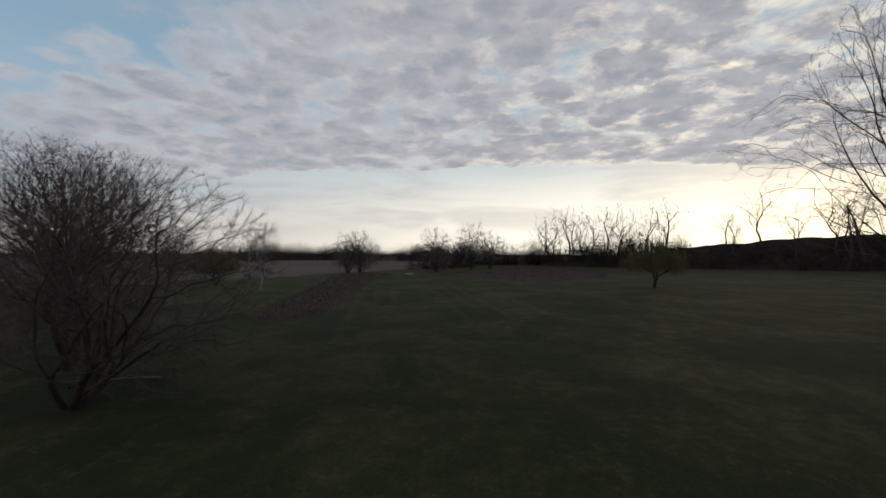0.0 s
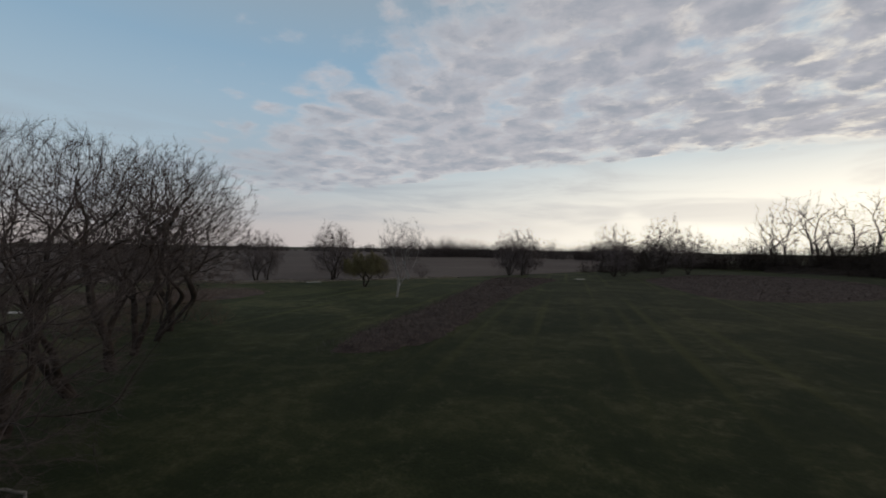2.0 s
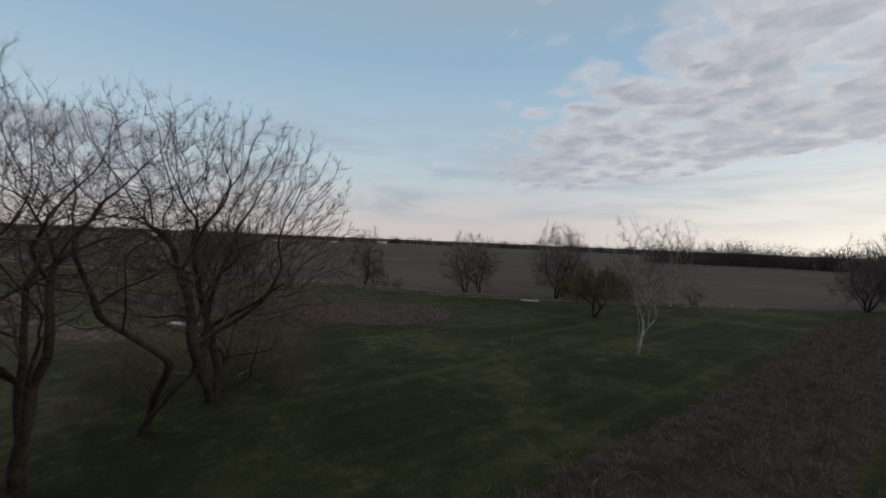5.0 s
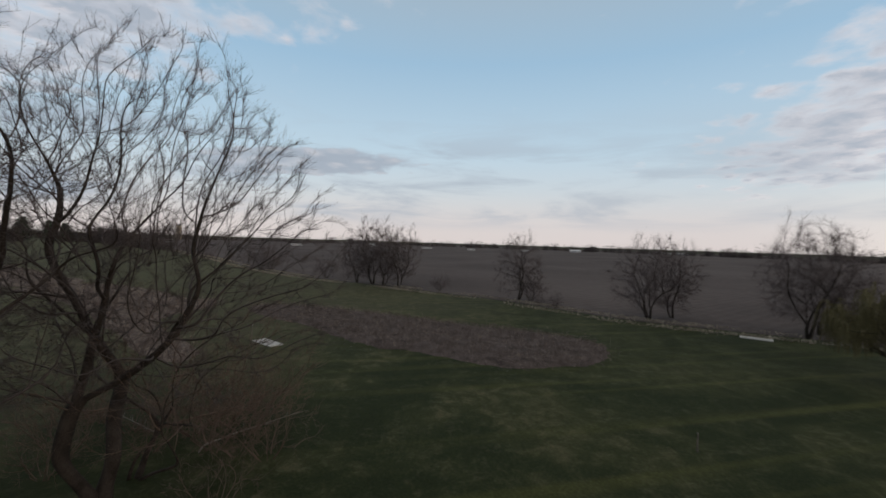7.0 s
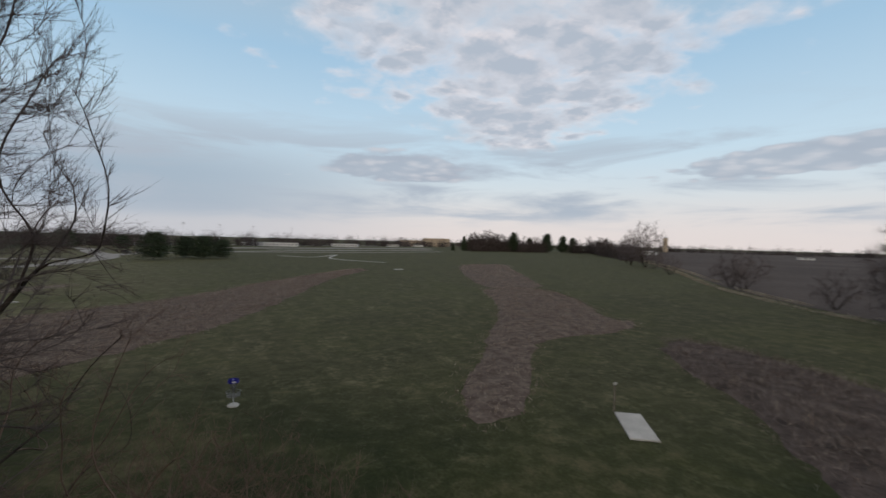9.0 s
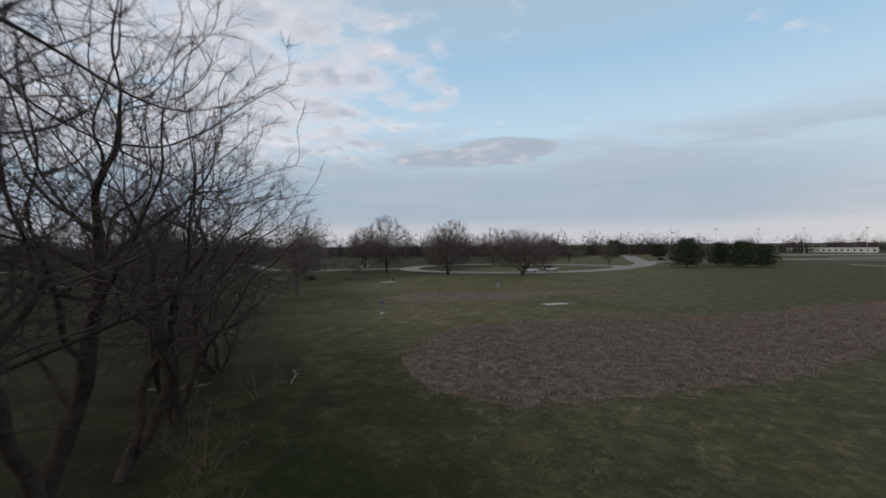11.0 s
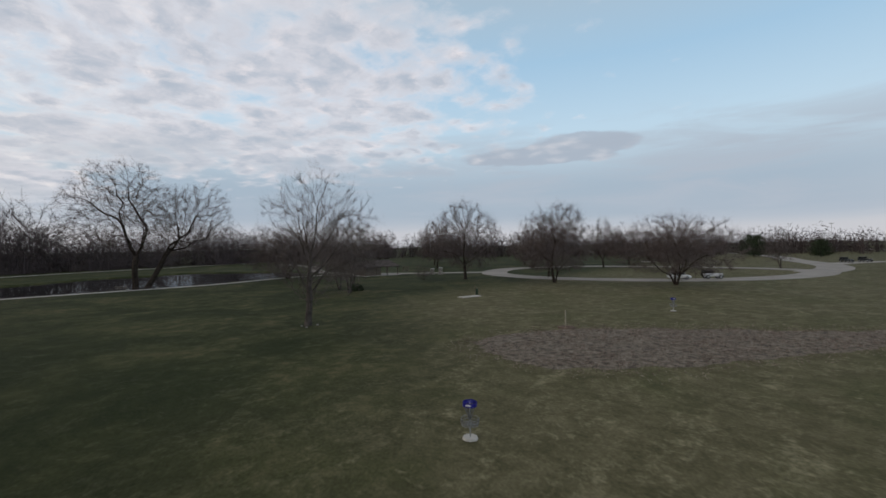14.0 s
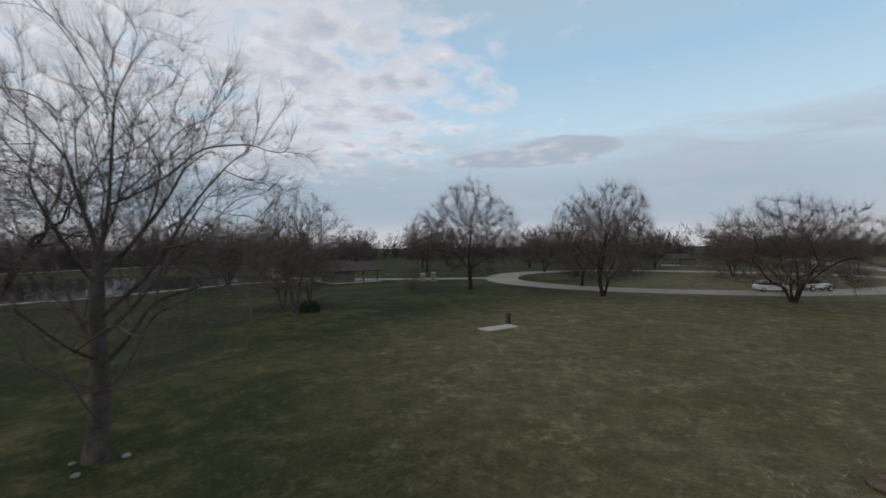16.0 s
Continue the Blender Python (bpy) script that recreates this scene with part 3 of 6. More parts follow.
ribbon("path", [(75.5, 40), (75, 4), (74, -12), (73.7, -24), (76.6, -36), (79.5, -46), (78, -55), (70, -63)], 1.3, 0.05, M["concrete"], label="narrow pale concrete path round the pond", category="path")
ribbon("path", [(158, 40), (160, 5), (166, -8), (174, -24), (182, -46), (190, -60), (196, -90)], 2.0, 0.05, M["concrete"], label="pale path on the far bank", category="path")
ribbon("path", [(-84, -165), (-97, -152), (-116, -178), (-101, -137), (-112, -104)], 1.2, 0.05, M["concrete"], label="narrow pale concrete path on the lawn", category="path")
ribbon("path", [(-60, -215), (-120, -215), (-180, -235), (-235, -262)], 5.0, 0.05, M["road"], label="pale path along the park edge", category="path")
for line, w in ([[(-70, -300), (-180, -345), (-300, -400)], 24.0], [[(-95, -258), (-190, -285), (-260, -318)], 10.0], [[(30, -420), (-120, -450), (-380, -560)], 30.0]):
    ribbon("parking_lot", line, w, 0.04, M["road"], label="pale concrete car park in the distance", category="car park")

# ---------------------------------------------------------------- prairie patches
PATCHES = {
    "strip": [(-21, 42.5), (-23.3, 47), (-25.4, 54), (-27.8, 66), (-31.5, 81), (-36.7, 100.7), (-42.4, 123.3), (-37, 131), (-28.1, 130.6), (-27.6, 116.4), (-23, 80.9), (-19.4, 63.7), (-17.2, 53.4), (-16.9, 49.3), (-17.4, 46.5), (-18.5, 43.9)],
    "north": [(-7, 157), (-7, 144), (1.4, 118), (8, 106), (22, 111), (35, 132), (45, 175), (28, 200), (6, 190)],
    "middle": [(-93.3, -15), (-103, -10), (-96.5, 5), (-89, 15), (-88, 20), (-82.2, 22), (-74, 21.5), (-70, 22.6), (-64.5, 27.7), (-58, 33.5), (-55.7, 32.3), (-59.5, 27.5), (-66, 20.5), (-77, 8.5), (-86, -4)],
    "far_middle": [(-96, -17), (-104, -36), (-124, -70), (-140, -88), (-156, -84), (-140, -62), (-119, -31), (-105, -13)],
    "right": [(-83, 27), (-84.8, 32), (-80.6, 44), (-74.6, 54), (-71.8, 60), (-69.3, 65.4), (-66, 68), (-61.7, 67.9), (-58.8, 65.6), (-56.9, 60.5), (-57, 57), (-59.3, 53.3), (-61.2, 48.9), (-64.2, 44), (-70.3, 38.6), (-76.4, 31)],
    "south": [(-24.5, 11), (-22.5, 6), (-22, 1), (-23.2, -3.5), (-28, -8.5), (-34, -13), (-44, -20.5), (-58, -39), (-86, -71), (-89, -66), (-72, -42), (-56, -12.5), (-49, -0.2), (-44, 6.6), (-38.9, 11.5), (-35.5, 15), (-31.8, 15.6), (-27.7, 14)],
    "tee": [(-0.3, -17), (-1.3, -22.5), (-5.5, -27.3), (-13, -32.8), (-20, -37), (-27.8, -43.5), (-27.6, -39), (-19.5, -27), (-14, -19.5), (-10.5, -15.8), (-8, -14), (-5.4, -14.3), (-2.3, -15.3)],
}
PATCH_H = {"strip": 0.75, "north": 0.6, "middle": 0.45, "far_middle": 0.4, "right": 0.7, "south": 0.38, "tee": 0.24}
GRASS_PER_M2 = {"strip": 50, "north": 8, "middle": 44, "far_middle": 8, "right": 60, "south": 80, "tee": 110}


def value_noise(x, y, seed=0.0):
    """Cheap smooth noise, about -1 to 1."""
    return (np.sin(1.7 * x + 2.3 * np.sin(0.9 * y + seed)) + np.sin(2.1 * y + 1.9 * np.sin(1.3 * x - seed)) + np.sin(0.63 * x - 0.81 * y + 3 * np.sin(0.37 * x + 0.29 * y + seed))) / 3


def blades(rng, x, y, z, h, width):
    """One slightly bent stalk at each place, standing or lying at any angle."""
    n = len(x)
    a, tilt = rng.uniform(0, 2 * np.pi, n), np.arcsin(rng.random(n) ** 0.8)
    d = np.stack([np.cos(a) * np.cos(tilt), np.sin(a) * np.cos(tilt), np.sin(tilt)], 1) * h[:, None]
    b = a + rng.uniform(1.0, 2.1, n)
    wide = np.stack([np.cos(b), np.sin(b), rng.normal(0, 0.5, n)], 1) * (width * rng.uniform(0.6, 1.4, n))[:, None]
    foot = np.stack([x, y, z], 1)
    mid = foot + d * 0.5 + rng.normal(0, 0.05, (n, 3)) * h[:, None] + (0, 0, 0.03)
    v = np.stack([foot, mid + wide, foot + d, mid - wide], 1)
    v[:, :, 2] = np.maximum(v[:, :, 2], 0.0)
    i = np.arange(n)[:, None] * 4
    return v.reshape(-1, 3), (i + [0, 1, 2, 3]).tolist()


def build_patch(key, n):
    rng = np.random.default_rng(40 + n)
    poly, hmax = smooth_line(PATCHES[key], True, 1.5), PATCH_H[key]
    poly = poly + 0.5 * np.stack([value_noise(poly[:, 0] * 1.1, poly[:, 1] * 1.1, 1.0), value_noise(poly[:, 1] * 1.2, poly[:, 0], 4.0)], 1)
    lo, hi = poly.min(0), poly.max(0)
    cell = 0.7 if key not in ("north", "far_middle") else 1.6
    gx, gy = np.meshgrid(np.arange(lo[0] - cell, hi[0] + cell, cell), np.arange(lo[1] - cell, hi[1] + cell, cell), indexing="ij")
    ins, dist = inside(poly, gx, gy), edge_distance(poly, gx, gy)
    bumps = 0.5 + 0.5 * value_noise(gx * 0.9, gy * 0.9, n)
    gz = np.where(ins, 0.012 + np.minimum(dist / 1.5, 1) * hmax * (0.2 + 0.26 * bumps), -0.06)
    gx, gy = gx + rng.uniform(-0.2, 0.2, gx.shape) * cell, gy + rng.uniform(-0.2, 0.2, gy.shape) * cell
    idx = np.arange(gx.size).reshape(gx.shape)
    q = np.stack([idx[:-1, :-1], idx[1:, :-1], idx[1:, 1:], idx[:-1, 1:]], -1)
    some = ins[:-1, :-1] | ins[1:, :-1] | ins[1:, 1:] | ins[:-1, 1:]
    faces = q[some]
    used, inv = np.unique(faces, return_inverse=True)
    verts = np.stack([gx, gy, gz], -1).reshape(-1, 3)[used]
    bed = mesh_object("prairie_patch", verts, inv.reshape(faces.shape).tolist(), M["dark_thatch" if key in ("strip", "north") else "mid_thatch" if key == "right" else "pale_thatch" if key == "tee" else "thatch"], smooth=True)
    tagged(bed, "unmown patch of matted dead brown grass", "grass patch", kind="structure")
    area = (hi - lo).prod()
    m = int(area * GRASS_PER_M2[key])
    x, y = rng.uniform(lo[0] - 1.5, hi[0] + 1.5, m), rng.uniform(lo[1] - 1.5, hi[1] + 1.5, m)
    d = edge_distance(poly, x, y)
    clump = value_noise(x * 1.3, y * 1.3, n + 2.0) + 0.5 * value_noise(x * 0.35, y * 0.35, n)
    keep = (inside(poly, x, y) | (rng.random(m) < np.exp(-d / (0.8 if key == "tee" else 0.35)))) & (rng.uniform(-0.9, 1.0, m) < clump + 0.35)
    x, y, d, clump = x[keep], y[keep], d[keep], clump[keep]
    h = hmax * (0.45 + 0.5 * rng.random(len(x)) + 0.35 * np.clip(clump, 0, 1)) * np.clip(0.35 + d, 0.35, 1)
    z = np.minimum(d / 1.5, 1) * hmax * 0.18
    tall = rng.random(len(x)) < 0.03
    h[tall] *= 1.7
    v, f = blades(rng, x, y, z - 0.03 + hmax * 0.4 * rng.random(len(x)) ** 2, h, 0.013 + 0.02 * (cell > 1))
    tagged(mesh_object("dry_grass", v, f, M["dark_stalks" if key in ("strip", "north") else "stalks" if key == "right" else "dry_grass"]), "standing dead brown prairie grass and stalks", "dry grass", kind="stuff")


for n_patch, key_patch in enumerate(PATCHES):
    build_patch(key_patch, n_patch)


def build_bank():
    """Pale dry grass in a broken strip along the field."""
    rng = np.random.default_rng(77)
    line = smooth_line(FIELD_EDGE[1:15], False, 0.5)
    n = 36000
    i = rng.integers(0, len(line) - 1, n)
    off = np.where(rng.random(n) < 0.6, rng.normal(2.6, 0.5, n), rng.normal(-1.5, 0.35, n))
    t = np.gradient(line, axis=0)
    t /= np.linalg.norm(t, axis=1)[:, None]
    at = line[i] + np.stack([t[i, 1], -t[i, 0]], 1) * off[:, None] + rng.uniform(-0.4, 0.4, (n, 2))
    keep = value_noise(at[:, 0] * 0.22, at[:, 1] * 0.22, 3.0) + rng.uniform(-0.5, 0.5, n) > 0.0
    at = at[keep]
    v, f = blades(rng, at[:, 0], at[:, 1], np.zeros(len(at)), rng.uniform(0.2, 0.6, len(at)), 0.045)
    tagged(mesh_object("dry_grass", v, f, M["straw"]), "pale dry grass on the ditch bank by the field", "dry grass", kind="stuff")


build_bank()

# ---------------------------------------------------------------- trees


class Tubes:
    """Collects tapered limbs and twigs into one mesh, as arrays."""

    def __init__(self):
        self.v, self.quads, self.tris, self.n = [], [], [], 0

    def add(self, pts, rad, k):
        """A round limb of k sides through the points."""
        pts = np.asarray(pts, float)
        t = pts[-1] - pts[0]
        t = t / (np.linalg.norm(t) + 1e-9)
        ref = (0.0, 0.0, 1.0) if abs(t[2]) < 0.8 else (1.0, 0.0, 0.0)
        a = np.cross(t, ref)
        a /= np.linalg.norm(a)
        b = np.cross(t, a)
        ang = np.arange(k) * 2 * np.pi / k
        rim = np.cos(ang)[:, None] * a + np.sin(ang)[:, None] * b
        self.v.append((pts[:, None] + np.asarray(rad)[:, None, None] * rim).reshape(-1, 3))
        m = len(pts)
        i, j = (self.n + np.arange(m - 1) * k)[:, None], np.arange(k)[None]
        q = (j + 1) % k
        self.quads.append(np.stack([i + j, i + q, i + k + q, i + k + j], -1).reshape(-1, 4))
        self.n += m * k

    def twigs(self, p, q, e, rad, plain=False):
        """Many three-sided shoots at once, from p by way of q to a point at e."""
        n, t = len(p), e - p
        a = np.cross(t, (0.3, 0.5, 0.8))
        a /= np.linalg.norm(a, axis=1)[:, None] + 1e-9
        b = np.cross(t, a) / (np.linalg.norm(t, axis=1)[:, None] + 1e-9)
        rim = np.stack([a, -0.5 * a + 0.87 * b, -0.5 * a - 0.87 * b], 1) * np.reshape(rad, (-1, 1, 1))
        rows = [p[:, None] + rim] if plain else [p[:, None] + rim, q[:, None] + rim * 0.7]
        v = np.concatenate([*rows, e[:, None]], 1)
        step = v.shape[1]
        o = (self.n + np.arange(n) * step)[:, None]
        top = o + step - 4
        self.tris.append(np.stack([top + np.array((0, 1, 2)), top + np.array((1, 2, 0)), np.repeat(top + 3, 3, 1)], -1).reshape(-1, 3))
        if not plain:
            j = np.array((0, 1, 2))
            k = np.array((1, 2, 0))
            self.quads.append(np.stack([o + j, o + k, o + 3 + k, o + 3 + j], -1).reshape(-1, 4))
        self.v.append(v.reshape(-1, 3))
        self.n += n * step

    def arrays(self):
        return (np.concatenate(self.v) if self.v else np.zeros((0, 3)),
                np.concatenate(self.quads) if self.quads else np.zeros((0, 4), int),
                np.concatenate(self.tris) if self.tris else np.zeros((0, 3), int))

    def object(self, name, mat, parent, label=""):
        return mesh_arrays(name, *self.arrays(), mat, parent, label, True)


def grow(seed, stems, env, trunk=0.2, tip=0.007, points=900, step=0.34, kill=0.62, shell=0.42, floor=1.5, leader=0.75, sprout=0.45,
         gnarl=0.16, lift=0.05, twig=0.6, shoots=2.0, fine=0.014, limb_r=0.06, lump=0.16, droop=0.0, plain=False, thin=0.75, bend=0.12, fork=4, spread=50, side=0, arch=0.03, span=0.68, wide=(40, 62), fuzz=0.5):
    """A bare tree that grows towards the light points of a lumpy rounded crown, limb by limb.
    stems: azimuth, tilt and length of each stem; env: centre and half axes of the crown; leader: how far up a stem its side limbs begin;
    fork: limbs at the end of each stem, spread degrees apart from it; side: limbs along each stem; span: how far the limbs reach into the crown."""
    rng = np.random.default_rng(seed)
    ctr, half = np.array(env[:3], float), np.array(env[3:], float)
    pos, up_node, free, ways = [], [], [], []

    def turned(w, phi, angle):
        c = np.cross(w, (0.0, 0.0, 1.0) if abs(w[2]) < 0.95 else (1.0, 0.0, 0.0))
        c /= np.linalg.norm(c)
        return w * math.cos(radians(angle)) + (c * math.cos(phi) + np.cross(w, c) * math.sin(phi)) * math.sin(radians(angle))

    def reach(o, c):
        o, q = (o - ctr) / half, c / half
        disc = (o @ q) ** 2 - (q @ q) * (o @ o - 1)
        return max(0.0, (math.sqrt(disc) - o @ q) / (q @ q)) if disc > 0 else 0.0

    def lay(at, c, long, wander):
        m, run, o = int(long / step), [], pos[at]
        for i in range(m):
            c = c + rng.normal(0, wander, 3) + (0, 0, arch)
            c = c / np.linalg.norm(c)
            o = o + c * step
            up_node.append(run[-1] if run else at)
            pos.append(o)
            ways.append(c)
            free.append(i == m - 1 or (i > 0 and rng.random() < 0.5))
            run.append(len(pos) - 1)
        return run

    for az, tilt, size in stems:
        a = radians(az)
        d = np.array((math.sin(radians(tilt)) * math.cos(a), math.sin(radians(tilt)) * math.sin(a), math.cos(radians(tilt))))
        p, n = np.array((d[0] * 0.35, d[1] * 0.35, -0.15)), max(3, int(size / step))
        first = len(pos)
        for i in range(n + 1):
            pos.append(p)
            up_node.append(len(pos) - 2 if i else -1)
            free.append(i == n or (i > leader * n and rng.random() < sprout))
            ways.append(d)
            d = d + rng.normal(0, bend, 3) * (1, 1, 0.4) + (0, 0, 0.012)
            d /= np.linalg.norm(d)
            p = p + d * size / n
        phi = rng.uniform(0, 6.28)
        # the great limbs: at the stem's end, and along it
        starts = [(len(pos) - 1, spread * rng.uniform(0.6, 1.25) if j else spread * 0.3) for j in range(fork)]
        starts += [(first + int(n * (leader + (0.96 - leader) * (j + rng.random()) / side)), rng.uniform(*wide)) for j in range(side)]
        for at, angle in starts:
            phi += 6.28 / fork + rng.normal(0, 0.25) if at == first + n else 2.4 + rng.normal(0, 0.3)
            way = turned(ways[at], phi, angle)
            run = lay(at, way, reach(pos[at], way) * span * rng.uniform(0.8, 1.1), gnarl * 0.6)
            # branches along the limb, and lesser ones along those
            psi, s = rng.uniform(0, 6.28), int(len(run) * 0.2)
            while run and s < len(run) - 1:
                psi += 2.3 + rng.normal(0, 0.4)
                way = turned(ways[run[s]], psi, rng.uniform(36, 64))
                sub = lay(run[s], way, min(reach(pos[run[s]], way) * 0.85, step * (0.62 * (len(run) - s) + 4)), gnarl * 0.75)
                j = 2
                while j < len(sub) - 1:
                    psi += 2.3 + rng.normal(0, 0.4)
                    way = turned(ways[sub[j]], psi, rng.uniform(34, 60))
                    lay(sub[j], way, min(reach(pos[sub[j]], way), step * rng.uniform(3, 6)), gnarl)
                    j += int(rng.integers(2, 5))
                s += int(rng.integers(2, 5))
    n_stem = len(pos)
    light = rng.normal(0, 1, (points * 2, 3))
    light /= np.linalg.norm(light, axis=1)[:, None]
    wob = 1 + lump * np.sin(3.1 * light[:, 0] + 2.3 * light[:, 2] + seed) * np.cos(2.7 * light[:, 1] + seed) + 0.5 * lump * np.sin(7 * light[:, 0] - 5 * light[:, 1] + 2 * seed)
    light = ctr + light * half * (wob * rng.random(points * 2) ** shell)[:, None]
    light = light[light[:, 2] > floor][:points]
    pos, up_node, free = np.array(pos), list(up_node), np.array(free)
    kids = np.zeros(len(pos), int)
    ids = np.nonzero(free)[0]
    dist = np.linalg.norm(light[:, None] - pos[ids][None], axis=2)
    near, far, ring_r = ids[dist.argmin(1)], dist.min(1), 4.0 * kill
    for _ in range(90):
        if not len(light) or len(pos) > 14000:
            break
        act = far < ring_r
        if not act.any():
            ring_r *= 1.5
            continue
        way = (light[act] - pos[near[act]]) / (far[act, None] + 1e-9)
        who, inv = np.unique(near[act], return_inverse=True)
        d = np.zeros((len(who), 3))
        np.add.at(d, inv, way)
        d /= np.linalg.norm(d, axis=1)[:, None] + 1e-9
        past = np.array([pos[i] - pos[up_node[i]] if up_node[i] >= 0 else (0, 0, 1.0) for i in who])
        past /= np.linalg.norm(past, axis=1)[:, None] + 1e-9
        d = d + 0.6 * past * (who >= n_stem)[:, None] + rng.normal(0, gnarl, d.shape) + (0, 0, lift)
        d /= np.linalg.norm(d, axis=1)[:, None]
        ok = kids[who] < 3
        who, d = who[ok], d[ok]
        if not len(who):
            break
        fresh = pos[who] + d * step
        kids[who] += 1
        first = len(pos)
        pos = np.concatenate([pos, fresh])
        up_node += who.tolist()
        kids = np.concatenate([kids, np.zeros(len(fresh), int)])
        gap = np.linalg.norm(light[:, None] - fresh[None], axis=2)
        best = gap.argmin(1)
        got = gap[np.arange(len(light)), best]
        closer = got < far
        near, far = np.where(closer, first + best, near), np.where(closer, got, far)
        left = (far > kill) & (kids[near] < 3)
        light, near, far = light[left], near[left], far[left]
    n, up_node = len(pos), np.array(up_node)
    has = np.bincount(up_node[up_node >= 0], minlength=n)
    count = np.where(has == 0, 1.0, 0.0)
    main = np.full(n, -1)
    for i in range(n - 1, -1, -1):
        u = up_node[i]
        if u >= 0:
            count[u] += count[i]
            if main[u] < 0 or count[i] > count[main[u]]:
                main[u] = i
    power = min(3.4, max(1.7, math.log(count.max()) / math.log(trunk / tip)))
    rad = tip * count ** (1 / power)
    for _ in range(2):
        inner = (up_node >= 0) & (main >= 0)
        soft = pos.copy()
        soft[inner] = 0.5 * pos[inner] + 0.25 * pos[up_node[inner]] + 0.25 * pos[main[inner]]
        pos = soft
    rad *= 1 + 0.4 * np.exp(-np.maximum(pos[:, 2], 0) / 0.35) * (np.arange(n) < n_stem)
    body, crown = Tubes(), Tubes()
    for i in range(n):
        u = up_node[i]
        if u >= 0 and main[u] == i:
            continue
        chain = [i]
        while main[chain[-1]] >= 0:
            chain.append(main[chain[-1]])
        if u >= 0:
            chain = [u] + chain
        if len(chain) < 2:
            continue
        r = rad[chain].copy()
        if u >= 0:
            r[0] = min(r[0], r[1] * 1.15)
        r[-1] *= 0.5
        k = 9 if r[0] > 0.15 else 6 if r[0] > 0.07 else 4 if r[0] > 0.025 else 3
        (body if r[0] > limb_r or u < 0 else crown).add(pos[chain], r, k)
    # twigs on all the fine wood
    small = np.nonzero((rad < fine) & (up_node >= 0))[0]
    at = np.repeat(small, rng.poisson(shoots, len(small)) + (has[small] == 0))
    m = len(at)
    way = pos[at] - pos[up_node[at]]
    way /= np.linalg.norm(way, axis=1)[:, None] + 1e-9
    out = (pos[at] - ctr) / half + (0, 0, 0.55)
    out /= np.linalg.norm(out, axis=1)[:, None] + 1e-9
    d = 0.7 * way + 0.65 * out + rng.normal(0, fuzz, (m, 3)) + (0, 0, lift * 2 - droop)
    d /= np.linalg.norm(d, axis=1)[:, None]
    size = (twig * rng.uniform(0.4, 1.25, m))[:, None]
    p = pos[at] + (pos[up_node[at]] - pos[at]) * rng.uniform(-0.1, 1.4, (m, 1))
    q = p + d * size * 0.5
    e = q + (d + rng.normal(0, 0.22, (m, 3)) + (0, 0, lift * 2 - droop)) * size * 0.5
    crown.twigs(p, q, e, np.full(m, tip * thin), plain)
    if not plain:
        u = rng.uniform(0.2, 0.9, (m, 1))
        o = p + (e - p) * u
        c = d + rng.normal(0, 0.6, (m, 3)) + (0, 0, lift * 2 - droop)
        c = o + c / np.linalg.norm(c, axis=1)[:, None] * size * rng.uniform(0.25, 0.55, (m, 1))
        crown.twigs(o, o, c, np.full(m, tip * thin * 0.8), True)
    return body, crown


def tree_from(name, tubes, bark, twig, at=(0, 0), turn=0.0, scale=1.0, label="", category="tree", group=""):
    root = empty(name, (at[0], at[1], 0), turn, scale)
    tubes[0].object("trunk", bark, root)
    tubes[1].object("crown", twig, root)
    return tagged(root, label, category, group)


# the grove that the flight circles: spreading many-stemmed trees
GROVE = "trees of the grove"


def grove_tree(seed, at, stems, trunk, env, label, **more):
    return tree_from("tree", grow(seed, stems, env, trunk, **more), M["bark"], M["red_twig" if seed == 8 else "twig"], at, 0.0, 1.0, label, "tree", GROVE)


BROAD = dict(thin=0.9, points=3400, tip=0.0055, plain=True, step=0.28, kill=0.40, shoots=2.7, twig=0.55, floor=2.6, gnarl=0.2, lift=0.03, fork=4, spread=58)
grove_tree(1, (-16.2, 19.4), [(20, 42, 2.0), (130, 34, 1.8), (225, 20, 1.8), (345, 38, 2.4), (70, 14, 2.4)], 0.18, (1.4, 1.6, 5.7, 6.4, 6.2, 5.4), "dense many-stemmed bare tree with low spreading limbs", **{**BROAD, "points": 4600, "shoots": 4.5, "floor": 0.7, "kill": 0.38, "side": 2, "leader": 0.3})
grove_tree(2, (-22.0, 24.8), [(70, 14, 3.4), (200, 20, 3.2), (310, 24, 3.0)], 0.2, (0, 0, 7.7, 6.1, 6.1, 4.8), "dark bare tree with three leaning stems", **BROAD)
grove_tree(3, (-25.6, 28.4), [(120, 10, 4.0), (320, 26, 3.6)], 0.23, (0, 0, 8.7, 6.2, 6.2, 4.8), "dark bare tree with two crooked stems", **{**BROAD, "bend": 0.2})
grove_tree(4, (-29.2, 31.6), [(80, 5, 4.0), (330, 24, 3.6)], 0.27, (0, 0, 10.1, 6.6, 6.6, 5.0), "tall dark bare tree with a rounded crown", **BROAD)
grove_tree(5, (-32.3, 34.2), [(20, 26, 4.2), (100, 12, 4.0)], 0.24, (0.6, 0.2, 9.4, 5.8, 6.0, 4.6), "bare tree with a long leaning stem", **{**BROAD, "floor": 3.6})
grove_tree(6, (-36.0, 37.6), [(340, 24, 4.6), (60, 10, 4.4)], 0.24, (1.0, 0.2, 9.9, 5.8, 6.0, 5.6), "dark bare tree leaning out over the grass", **{**BROAD, "floor": 4.0, "plain": False, "shoots": 2.0})
